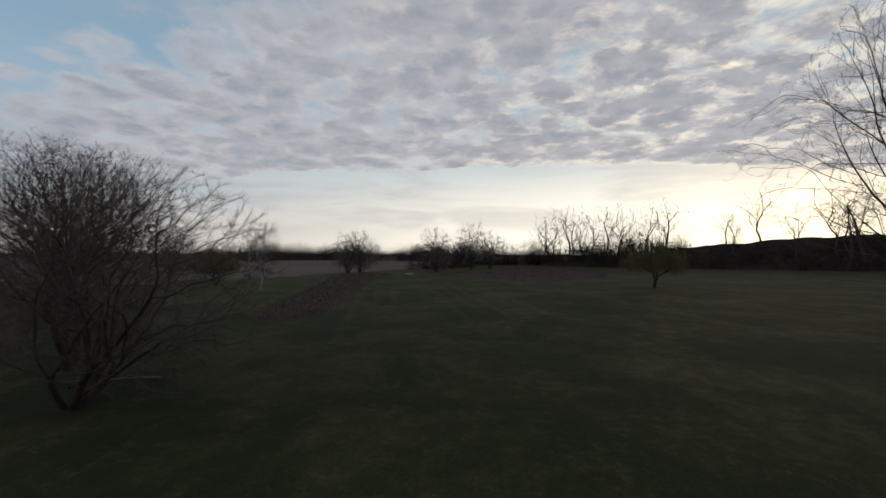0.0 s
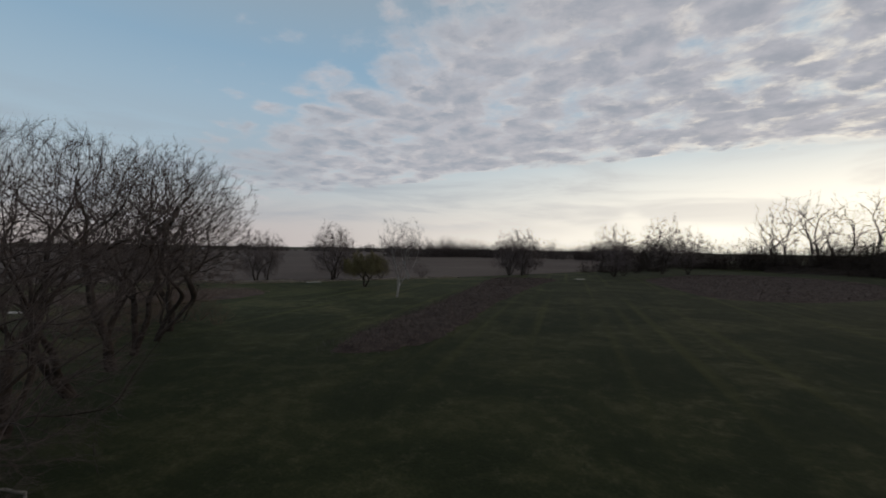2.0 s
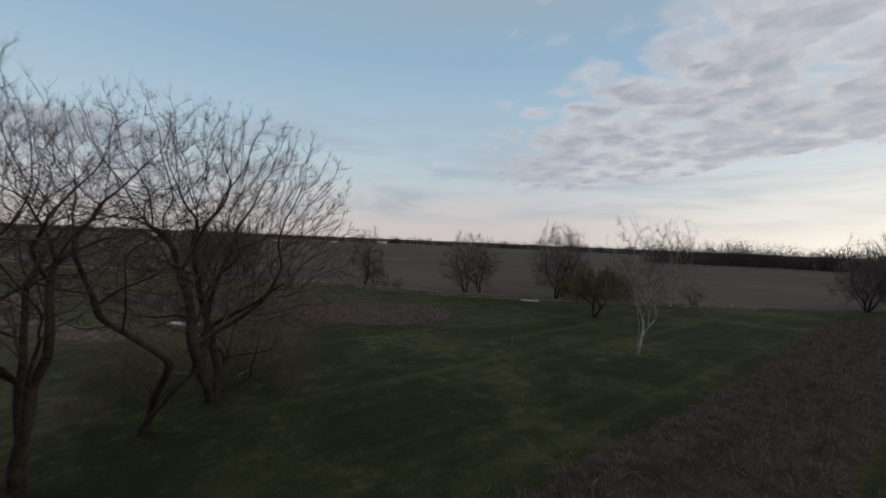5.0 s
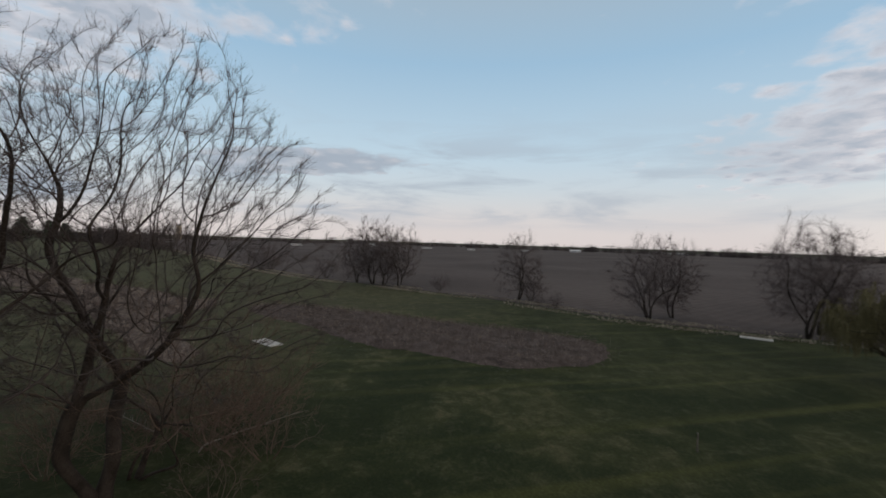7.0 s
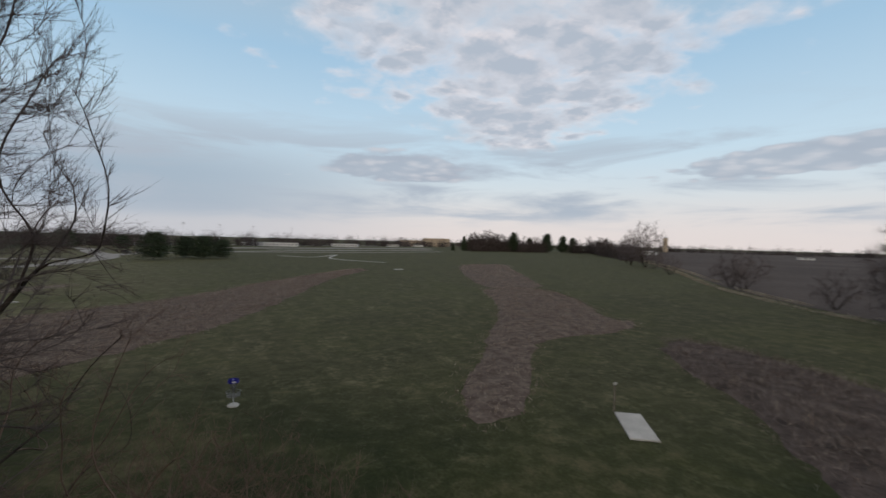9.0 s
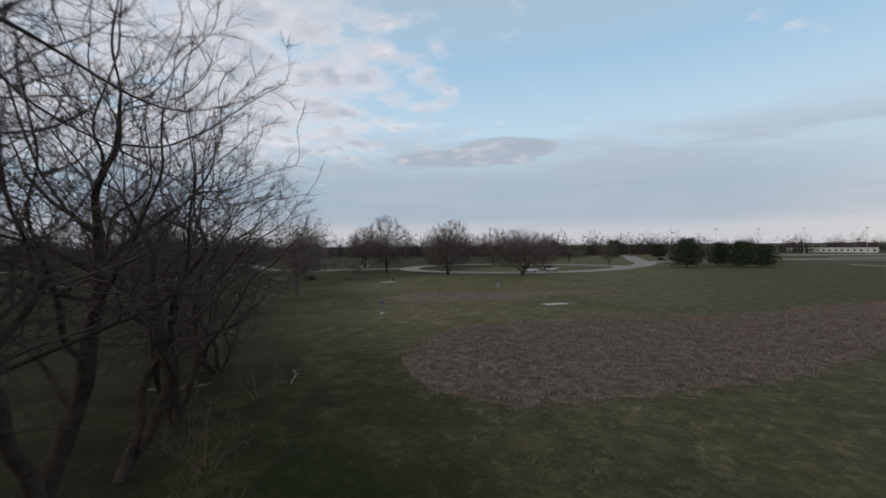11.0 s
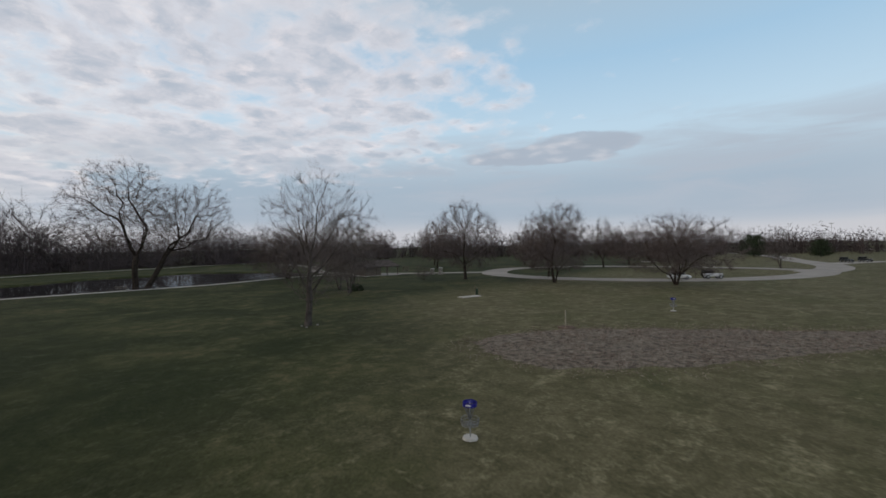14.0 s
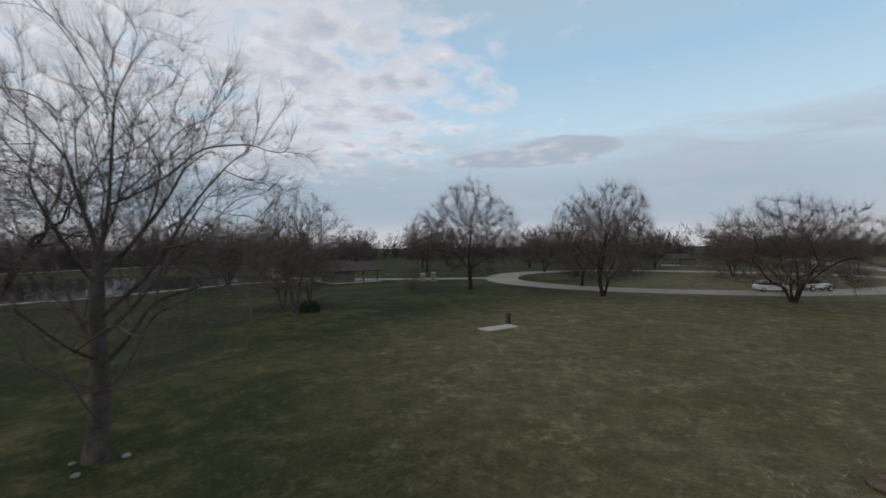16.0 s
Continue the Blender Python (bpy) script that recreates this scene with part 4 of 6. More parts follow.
grove_tree(7, (-39.2, 40.3), [(70, 8, 4.6), (330, 18, 4.2)], 0.27, (0.7, 1.4, 9.8, 4.5, 6.9, 6.4), "tall bare tree with two thick stems", **{**BROAD, "points": 5200, "plain": False, "gnarl": 0.13, "shoots": 4.2, "floor": 3.8, "fork": 5, "fuzz": 0.36})
grove_tree(8, (-40.6, 40.4), [(100, 30, 2.2), (70, 42, 2.0), (330, 20, 2.4)], 0.15, (0.4, 1.6, 4.6, 4.6, 6.2, 3.2), "low bare tree with reddish limbs sweeping over the lawn", **{**BROAD, "points": 1900, "tip": 0.0045, "plain": False, "shoots": 2.0, "floor": 0.7, "kill": 0.5, "spread": 66, "arch": 0.0, "lift": 0.0, "bend": 0.2})
# the young ash on the lawn, upright and open
ASH = grow(21, [(199, 10, 6.6)], (-1.2, -0.4, 7.9, 5.2, 5.2, 6.0), 0.3, thin=0.85, tip=0.006, points=2400, step=0.32, kill=0.42, shell=0.45, floor=2.2, leader=0.22, sprout=0.0, side=12, fork=4, spread=34, wide=(40, 58), arch=0.035, span=0.8, gnarl=0.06, lift=0.12, twig=1.0, shoots=3.6, plain=True, bend=0.05, lump=0.12)
tree_from("tree", ASH, M["grey_bark"], M["grey_twig"], (15.9, -12.8), 0.4, 1.0, "tall bare grey tree with fanning branches on the lawn")
# two old cottonwoods that share one foot by the pond
OLD = dict(fuzz=0.75, points=3000, tip=0.009, step=0.45, kill=0.6, shell=0.4, floor=5.0, gnarl=0.3, lift=0.0, twig=1.2, shoots=4.0, fork=5, spread=56, span=0.75, fine=0.03, limb_r=0.12, plain=True, bend=0.06, leader=0.9, thin=1.2)
COTTON = grow(22, [(180, 3, 6.5)], (0, 2.0, 14.8, 9.6, 9.6, 8.2), 0.75, **OLD)
tree_from("tree", COTTON, M["bark"], M["park_twig"], (75.2, -12.9), 0.3, 1.0, "big old bare tree on the pond bank")
COTTON2 = grow(23, [(275, 34, 8.0)], (1.0, -8.5, 13.2, 7.8, 7.8, 7.4), 0.62, **OLD)
tree_from("tree", COTTON2, M["bark"], M["park_twig"], (75.9, -14.6), 0.0, 1.0, "big old bare tree leaning beside its neighbour")
# great budding tree beside the start of the flight
BIG = grow(24, [(90, 2, 19.0)], (0, 0, 17.0, 13.6, 13.6, 14.5), 0.45, tip=0.0085, points=2600, step=0.45, kill=0.7, shell=0.45, floor=4.5, leader=0.15, sprout=0.0, side=16, fork=3, spread=30, wide=(38, 56), arch=0.03, span=0.85, gnarl=0.08, lift=0.04, twig=0.7, shoots=1.2, fine=0.018, bend=0.03)
tree_from("tree", BIG, M["bark"], M["twig"], (40.5, 46.0), 0.0, 1.0, "very tall budding tree with sweeping branches")

# round-headed park trees
P_SET = dict(plain=True, points=1700, tip=0.0075, step=0.4, kill=0.6, shell=0.45, floor=2.2, gnarl=0.17, lift=0.03, fuzz=0.8, twig=1.7, shoots=7.5, fork=5, spread=52, fine=0.024, limb_r=0.09, thin=1.15, bend=0.05)
PARK = "bare park trees"
tree_from("tree", grow(31, [(0, 2, 3.2)], (0, 0, 8.7, 7.6, 7.6, 7.4), 0.36, **{**P_SET, "leader": 0.6}), M["bark"], M["park_twig"], (38.0, -63.6), 0.0, 1.0, "bare round-headed park tree by the road", "tree", PARK)
tree_from("tree", grow(32, [(30, 6, 2.2), (190, 14, 2.4)], (0, 0, 7.7, 7.2, 7.2, 6.8), 0.28, **P_SET), M["bark"], M["park_twig"], (18.4, -66.0), 0.0, 1.0, "bare round-headed park tree by the road", "tree", PARK)
park_c = tree_from("tree", grow(33, [(10, 22, 1.8), (130, 24, 1.8), (240, 22, 1.8), (310, 8, 2.2)], (0, 0, 5.9, 9.8, 9.8, 5.6), 0.24, **{**P_SET, "points": 2000, "floor": 1.9, "fork": 3}), M["bark"], M["park_twig"], (-0.8, -72.2), 0.0, 1.0, "wide low bare tree beside the parked cars", "tree", PARK)
park_d = tree_from("tree", grow(34, [(60, 8, 2.8), (300, 20, 2.6)], (0.5, -0.5, 6.8, 5.2, 5.2, 5.4), 0.2, **{**P_SET, "tip": 0.007, "points": 1200, "shoots": 6.0, "twig": 1.3}), M["grey_bark"], M["grey_twig"], (36.4, -32.4), 0.0, 1.0, "bare grey tree leaning over a dark shrub", "tree", PARK)
L_SET = {**P_SET, "points": 600, "step": 0.6, "kill": 0.9, "tip": 0.012, "twig": 2.2, "shoots": 7.0, "fine": 0.05}
park_e = tree_from("tree", grow(35, [(0, 2, 3.0)], (0, 0, 8.7, 7.6, 7.6, 7.6), 0.36, **L_SET), M["bark"], M["park_twig"], (75, -95), 2.0, 0.92, "bare round-headed tree far across the park", "tree", PARK)
park_f = tree_from("tree", grow(36, [(30, 5, 2.6), (200, 20, 2.4)], (0, 0, 7.0, 8.0, 8.0, 6.6), 0.30, **L_SET), M["bark"], M["park_twig"], (49, -111), 0.7, 0.85, "bare round-headed tree far across the park", "tree", PARK)
for proto, x, y, turn, s in ((park_c, 76, -43.5, 1.2, 1.0), (park_e, 31, -122, 4.0, 0.95), (park_f, 30, -142, 2.2, 0.95),
                             (park_f, 9, -117, 3.3, 0.95), (park_d, -11, -133, 0.5, 0.85), (park_e, 91, -111, 1.0, 1.05), (park_f, 62, -128, 2.6, 1.05), (park_e, 58, -150, 5.2, 0.9),
                             (park_f, 100, -135, 4.1, 1.1), (park_f, 14, -168, 0.3, 0.9), (park_e, 84, -182, 1.9, 1.0), (park_f, 120, -108, 2.8, 1.1), (park_e, 26, -78, 1.1, 0.85),
                             (park_d, 42, -34.5, 2.4, 0.8), (park_d, 47, -41, 3.0, 0.9)):
    copy_thing(proto, place(x, y, turn, s))



def fallen_branch(seed, at, turn, size, r, mat):
    """A dead limb that lies on the grass, with a few side twigs."""
    rng = np.random.default_rng(seed)
    wood, n = Tubes(), 12
    pts = [np.array((size * i / n, 0.0, r + 0.02)) for i in range(n + 1)]
    for i in range(1, n + 1):
        pts[i] = pts[i] + (0, 0.09 * size * math.sin(2.6 * i / n + seed), 0.06 * size * (i / n) ** 2 + abs(rng.normal(0, 0.03)))
    wood.add(pts, [r * (1 - 0.8 * i / n) for i in range(n + 1)], 6)
    for i in range(3, n):
        d = np.array((0.7, rng.choice((-1, 1)) * rng.uniform(0.4, 1.0), rng.uniform(0.0, 0.4))) * size * rng.uniform(0.08, 0.2)
        wood.add([pts[i], pts[i] + d * 0.6, pts[i] + d + (0, 0, 0.03)], [r * 0.3, r * 0.2, 0.006], 4)
    ob = wood.object("fallen_branch", M[mat], None)
    ob.matrix_basis = place(*at, turn)
    return tagged(ob, "dead pale branch lying on the grass by the grove", "branch", "fallen branches")


fallen_branch(1, (-42.6, 41.9), 2.5, 5.2, 0.045, "dead_wood")
fallen_branch(2, (-44.6, 39.0), 4.4, 3.0, 0.05, "dead_wood")
fallen_branch(3, (-22.2, 18.6), 5.6, 2.2, 0.05, "dead_wood")
fallen_branch(4, (-15.4, 23.6), 3.6, 4.2, 0.06, "dead_wood")
fallen_branch(5, (-18.6, 21.6), 2.4, 3.2, 0.07, "bark")

# hedgerow along the field
HEDGE = "hedgerow trees"
H_SET = dict(plain=True, points=900, tip=0.008, step=0.36, kill=0.54, shell=0.45, floor=0.8, gnarl=0.2, lift=0.04, fuzz=0.8, twig=1.3, shoots=5.0, fork=3, spread=48, fine=0.03, thin=1.1)
hedge_a = tree_from("tree", grow(41, [(20, 20, 1.6), (170, 24, 1.6), (280, 22, 1.4)], (0, 0, 5.8, 5.2, 5.2, 5.4), 0.17, **H_SET), M["bark"], M["park_twig"], (-81.2, 81.0), 0.0, 1.0, "dark bare hedgerow tree at the field edge", "tree", HEDGE)
hedge_b = tree_from("tree", grow(42, [(60, 8, 2.0), (230, 22, 1.6)], (0, 0, 6.4, 4.6, 4.6, 5.8), 0.19, **H_SET), M["bark"], M["park_twig"], (-82.6, 85.0), 0.0, 0.92, "dark bare hedgerow tree at the field edge", "tree", HEDGE)
hedge_c = tree_from("bush", grow(43, [(a, 26, 0.7) for a in range(0, 360, 60)], (0, 0, 2.9, 3.3, 3.3, 3.2), 0.06, **{**H_SET, "points": 500, "floor": 0.25, "kill": 0.5, "step": 0.36, "fork": 1, "twig": 0.9}), M["bark"], M["park_twig"], (-128.2, 25.8), 0.0, 1.0, "dense bare thicket bush in the hedgerow", "bush", HEDGE)
for proto, x, y, turn, s in ((hedge_b, -71, 94, 1.0, 1.08), (hedge_a, -73.5, 97.5, 2.2, 0.95), (hedge_b, -98, 66.6, 2.9, 0.92), (hedge_a, -117.7, 38.5, 0.8, 1.12), (hedge_b, -113, 44.5, 4.0, 1.02),
                             (hedge_a, -115.4, 41.2, 3.1, 0.95), (hedge_b, -119.3, 34.8, 5.0, 0.88), (hedge_c, -146.5, 5.5, 1.0, 1.45), (hedge_c, -150.5, 1.0, 2.0, 1.4), (hedge_c, -179, -30, 0.4, 1.15),
                             (hedge_a, -213, -61, 1.4, 1.5), (hedge_b, -222, -74, 2.6, 1.2), (hedge_b, -236, -86, 0.2, 1.15), (hedge_c, -205, -52, 3.0, 1.3), (hedge_c, -46.5, 146, 0.9, 1.7),
                             (hedge_c, -42.5, 150, 2.4, 1.7), (hedge_b, -45.5, 143, 0.1, 1.05), (hedge_a, -42.5, 146, 2.1, 1.1), (hedge_a, -18, 162, 0.9, 1.25), (hedge_b, -6, 190, 2.0, 1.6), (hedge_a, 2, 196, 1.0, 1.3), (hedge_c, -16, 168, 1.9, 1.2), (hedge_c, -108, 53, 0.6, 0.6),
                             (hedge_c, -89, 70.5, 1.1, 0.4), (hedge_c, -91, 68.5, 2.1, 0.35), (hedge_c, -66, 106, 0.5, 0.8), (hedge_c, -60, 116, 2.5, 0.7), (hedge_c, -97, 68.5, 3.3, 0.9)):
    copy_thing(proto, place(x, y, turn, s * (1.0 if proto == hedge_c else 1.14)))
copy_thing(hedge_c, place(44.3, -57.1, 0.3, 0.55))
# suckering brush at the foot of the grove
brush = tree_from("bush", grow(44, [(a, 38, 0.6) for a in range(0, 360, 45)], (0, 0, 1.7, 2.4, 2.4, 1.9), 0.03, tip=0.0045, points=330, step=0.26, kill=0.34, floor=0.2, twig=0.55, shoots=1.6, lift=0.06, fork=1, plain=True, thin=1.0), M["red_twig"], M["red_twig"], (-42.6, 43.6), 0.0, 0.8, "straggling reddish brush under the grove trees", "bush", "brush of the grove")
for x, y, turn, s in ((-42.6, 39.8, 1.0, 0.8), (-40.5, 37.2, 2.0, 0.9), (-37.5, 35.0, 3.0, 0.8), (-38.6, 44.6, 4.0, 0.9), (-33.5, 31.0, 0.7, 0.8), (-27.5, 26.5, 2.9, 0.9), (-22.5, 21.0, 5.0, 0.9), (-30.5, 28.2, 1.4, 0.7), (-18.5, 17.0, 1.8, 0.8),
                       (-44.6, 37.6, 0.4, 1.1), (-45.6, 35.4, 1.9, 1.15), (-43.6, 34.6, 2.8, 1.1), (-46.4, 38.6, 3.7, 0.95), (-42.2, 36.4, 5.1, 1.1), (-44.4, 40.6, 0.9, 1.0), (-44.9, 43.0, 0.2, 1.6), (-43.3, 42.2, 1.2, 1.5), (-45.8, 41.4, 2.3, 1.5), (-42.4, 44.9, 4.4, 1.3), (-47.2, 41.9, 5.4, 1.2)):
    copy_thing(brush, place(x, y, turn, s))

# birches
birch = tree_from("birch_tree", grow(51, [(20, 9, 7.0), (150, 14, 6.0), (280, 4, 8.0)], (0, 0, 7.8, 3.6, 3.6, 4.9), 0.105, tip=0.006, points=900, step=0.34, kill=0.46, floor=2.2, leader=0.3, sprout=0.0, side=7, fork=2, spread=24, arch=0.02, gnarl=0.17, lift=0.02, droop=0.14, twig=0.7, shoots=2.6, fine=0.016, limb_r=0.03, bend=0.13), M["birch"], M["grey_twig"], (-38.6, 75.0), 0.0, 1.0, "white-stemmed bare birch on the lawn", "birch", "birches")
copy_thing(birch, place(-59.5, 109.0, 1.9, 1.2))


def willow(seed, h):
    """A squat leaning trunk, limbs, and long hanging shoots."""
    rng = random.Random(seed)
    trunk, limbs = grow(seed, [(200, 16, h * 0.2), (40, 24, h * 0.18)], (0, 0, h * 0.45, h * 0.46, h * 0.46, h * 0.25), 0.05 * h, tip=0.02, points=420, step=0.5, kill=0.8, floor=h * 0.28, fork=4, spread=66, span=0.95, arch=0.0, lift=0.0, shoots=0.3, twig=0.4, plain=True, limb_r=0.12)
    shoots = Tubes()
    wood = np.concatenate(trunk.v[2:] + limbs.v)
    for _ in range(3400):
        p = wood[rng.randrange(len(wood))]
        if p[2] < h * 0.3:
            continue
        d, pts = rng.uniform(0, 6.28), [p]
        out, drop = rng.uniform(0.2, 0.9), rng.uniform(0.25, 0.6) * p[2]
        for i in range(1, 5):
            s = i / 4
            pts.append(p + np.array((math.cos(d) * out * s, math.sin(d) * out * s, 0.5 * math.sin(s * 2.2) - drop * s * s)))
        shoots.add(pts, [0.017, 0.017, 0.016, 0.014, 0.008], 3)
    return trunk, limbs, shoots


def willow_tree(seed, h, at, turn):
    root = empty("willow_tree", (*at, 0), turn)
    trunk, limbs, shoots = willow(seed, h)
    trunk.object("trunk", M["bark"], root)
    tagged(limbs.object("limb_frame", M["bark"], root), kind="stuff")
    shoots.object("weeping_crown", M["willow"], root, "yellow-green hanging shoots")
    return tagged(root, "weeping willow with yellow-green shoots and dark trunk", "willow", "willows")


willow_tree(61, 14.0, (34.8, 93.5), 0.6)
willow_tree(62, 10.6, (-54.5, 86.2), 2.2)


def conifer(seed, h, w, tiers=16, ragged=0.3, blunt=0.0, spray=0.34, dense=15.0):
    """Trunk and whorled boughs with needle sprays; blunt runs from a cone (0) to a broad round head (1)."""
    rng = np.random.default_rng(seed)
    trunk = Tubes()
    trunk.add([(0, 0, -0.1), (0.05, 0, h * 0.5), (0, 0.04, h * 0.96)], [0.02 * h, 0.012 * h, 0.03], 8)
    v, f, n = [], [], 0
    for i in range(tiers):
        u = i / tiers
        z = h * (0.10 + 0.87 * u)
        cone, dome = (1 - u ** 1.3), math.sqrt(max(0.0, 1 - ((u - 0.3) / 0.72) ** 2))
        reach = w * 0.5 * (cone * (1 - blunt) + dome * blunt) + 0.25
        for a in np.arange(9) * 0.7 + rng.uniform(0, 6.28):
            r = reach * rng.uniform(1 - ragged, 1 + ragged * 0.3)
            d = np.array((np.cos(a), np.sin(a), 0.0))
            lift = rng.uniform(0.02, 0.25)
            trunk.add([(0, 0, z), tuple(d * r * 0.6 + (0, 0, z + lift * 0.5 * r)), tuple(d * r + (0, 0, z + lift * r))], [0.05, 0.03, 0.012], 3)
            m = int(dense * (0.9 + r))
            t = rng.uniform(0.25, 1.05, m)[:, None]
            c = d * r * t + (0, 0, z) + lift * r * t * np.array((0, 0, 1)) + rng.normal(0, spray * 0.5 + 0.05 * r, (m, 3))
            q, e = rng.normal(0, 1, (m, 3)), rng.normal(0, 1, (m, 3))
            q[:, 2] += 0.8
            q *= spray / np.linalg.norm(q, axis=1)[:, None]
            e *= spray * 0.4 / np.linalg.norm(e, axis=1)[:, None]
            v.append(np.stack([c - e, c + e, c + q], 1).reshape(-1, 3))
            f += [(n + 3 * j, n + 3 * j + 1, n + 3 * j + 2) for j in range(m)]
            n += 3 * m
    return trunk, np.concatenate(v), f


def conifer_tree(seed, h, w, at, turn=0.0, **more):
    root = empty("evergreen_tree", (*at, 0), turn)
    trunk, v, f = conifer(seed, h, w, **more)
    trunk.object("trunk", M["bark"], root)
    mesh_object("needles", v, f, M["needle"], root)
    return tagged(root, "dark green evergreen tree on the open lawn", "evergreen", "evergreens")


ever_a = conifer_tree(71, 9.6, 11.0, (-36.4, -126.5), ragged=0.35, tiers=14, blunt=0.8, spray=0.42, dense=10.0)
ever_b = conifer_tree(72, 8.2, 9.5, (-45.8, -143.3), ragged=0.4, tiers=12, blunt=0.7, spray=0.42, dense=10.0)
ever_c = conifer_tree(73, 20.0, 13.0, (-338, -290), ragged=0.5, tiers=16, blunt=0.5, spray=1.3, dense=3.2)
ever_d = conifer_tree(74, 15.0, 7.0, (-283, -300), ragged=0.3, tiers=14, blunt=0.1, spray=0.9, dense=5.0)
copy_thing(ever_b, place(-51.5, -135.0, 2.0, 1.05))
copy_thing(ever_b, place(-58, -140.0, 4.0, 0.9))
copy_thing(ever_b, place(5, -232, 1.0, 1.25))
copy_thing(ever_a, place(-18, -236, 1.0, 0.8))
# the clumps of tall evergreens and bare trees at the far end of the lawn
for x, y, s in ((-354, -284, 0.75), (-394, -262, 0.8), (-368, -274, 0.85), (-376, -280, 1.0), (-386, -268, 0.9), (-292, -304, 0.6)):
    copy_thing(ever_c, place(x, y, s * 40, s))
for x, y, s in ((-270, -300, 0.5), (-420, -240, 0.8), (-520, -330, 1.0)):
    copy_thing(ever_d, place(x, y, s * 40, s))

# ---------------------------------------------------------------- woods and far tree lines, too many to count


HILL = [(50, 268, 3.0), (75, 258, 8.0), (105, 244, 12.0), (140, 234, 15.0), (180, 226, 17.0), (215, 212, 18.0), (250, 185, 16.0), (280, 150, 10.0), (296, 120, 4.0)]
HILL_LINE = smooth_line([h[:2] for h in HILL], False, 4.0)
HILL_TOP = np.interp(np.linspace(0, len(HILL) - 1, len(HILL_LINE)), np.arange(len(HILL)), [h[2] for h in HILL])


def rise_at(x, y):
    """Height of the wooded bank in the west."""
    d = np.hypot(HILL_LINE[:, 0] - x, HILL_LINE[:, 1] - y)
    i = d.argmin()
    u = min(d[i] / 34.0, 1.0)
    return float(HILL_TOP[i] * (1 - u * u * (3 - 2 * u)))


def build_hill():
    gx, gy = np.meshgrid(np.arange(30, 345, 4.0), np.arange(80, 300, 4.0), indexing="ij")
    gz = np.array([rise_at(a, b) for a, b in zip(gx.ravel(), gy.ravel())]).reshape(gx.shape)
    gz = np.where(gz > 0.05, gz + 0.9 * value_noise(gx * 0.21, gy * 0.21, 2.0), -0.3)
    idx = np.arange(gx.size).reshape(gx.shape)
    q = np.stack([idx[:-1, :-1], idx[1:, :-1], idx[1:, 1:], idx[:-1, 1:]], -1)
    some = np.maximum(np.maximum(gz[:-1, :-1], gz[1:, :-1]), np.maximum(gz[1:, 1:], gz[:-1, 1:])) > 0
    used, inv = np.unique(q[some], return_inverse=True)
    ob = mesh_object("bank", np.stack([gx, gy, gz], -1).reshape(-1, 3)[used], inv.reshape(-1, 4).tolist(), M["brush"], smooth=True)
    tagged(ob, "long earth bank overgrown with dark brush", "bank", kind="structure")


build_hill()


def scatter(name, protos, spots, mats, label, category):
    """Many small trees in one mesh. spots: rows of x, y, turn, scale, kind."""
    vs, qs, ts, n = [], [], [], 0
    for x, y, turn, s, kind in spots:
        lift = rise_at(x, y)
        v, quads, tris = protos[int(kind)]
        c, q = math.cos(turn) * s, math.sin(turn) * s
        vs.append(np.stack([v[:, 0] * c - v[:, 1] * q + x, v[:, 0] * q + v[:, 1] * c + y, v[:, 2] * s + lift], 1))
        qs.append(quads + n)
        ts.append(tris + n)
        n += len(v)
    return tagged(mesh_arrays(name, np.concatenate(vs), np.concatenate(qs), np.concatenate(ts), mats), label, category, kind="stuff")


def joined(tubes):
    """Trunk and crown as one set of vertices, quads and triangles."""
    (v0, q0, t0), (v1, q1, t1) = tubes[0].arrays(), tubes[1].arrays()
    return np.concatenate([v0, v1]), np.concatenate([q0, q1 + len(v0)]), np.concatenate([t0, t1 + len(v0)])


WOOD = [joined(grow(80 + i, [(i * 70, 4, 4.6), (i * 70 + 170, 12, 4.2)][:1 + i % 2], (0, 0, 10.4, 5.6 + 0.5 * (i % 3), 5.6, 5.6), 0.26, plain=True, points=230, tip=0.02, step=0.6, kill=0.95, shell=0.42, floor=4.0, gnarl=0.24, lift=0.0, fork=5, spread=52, shoots=1.2, twig=0.9, fine=0.045)) for i in range(5)]


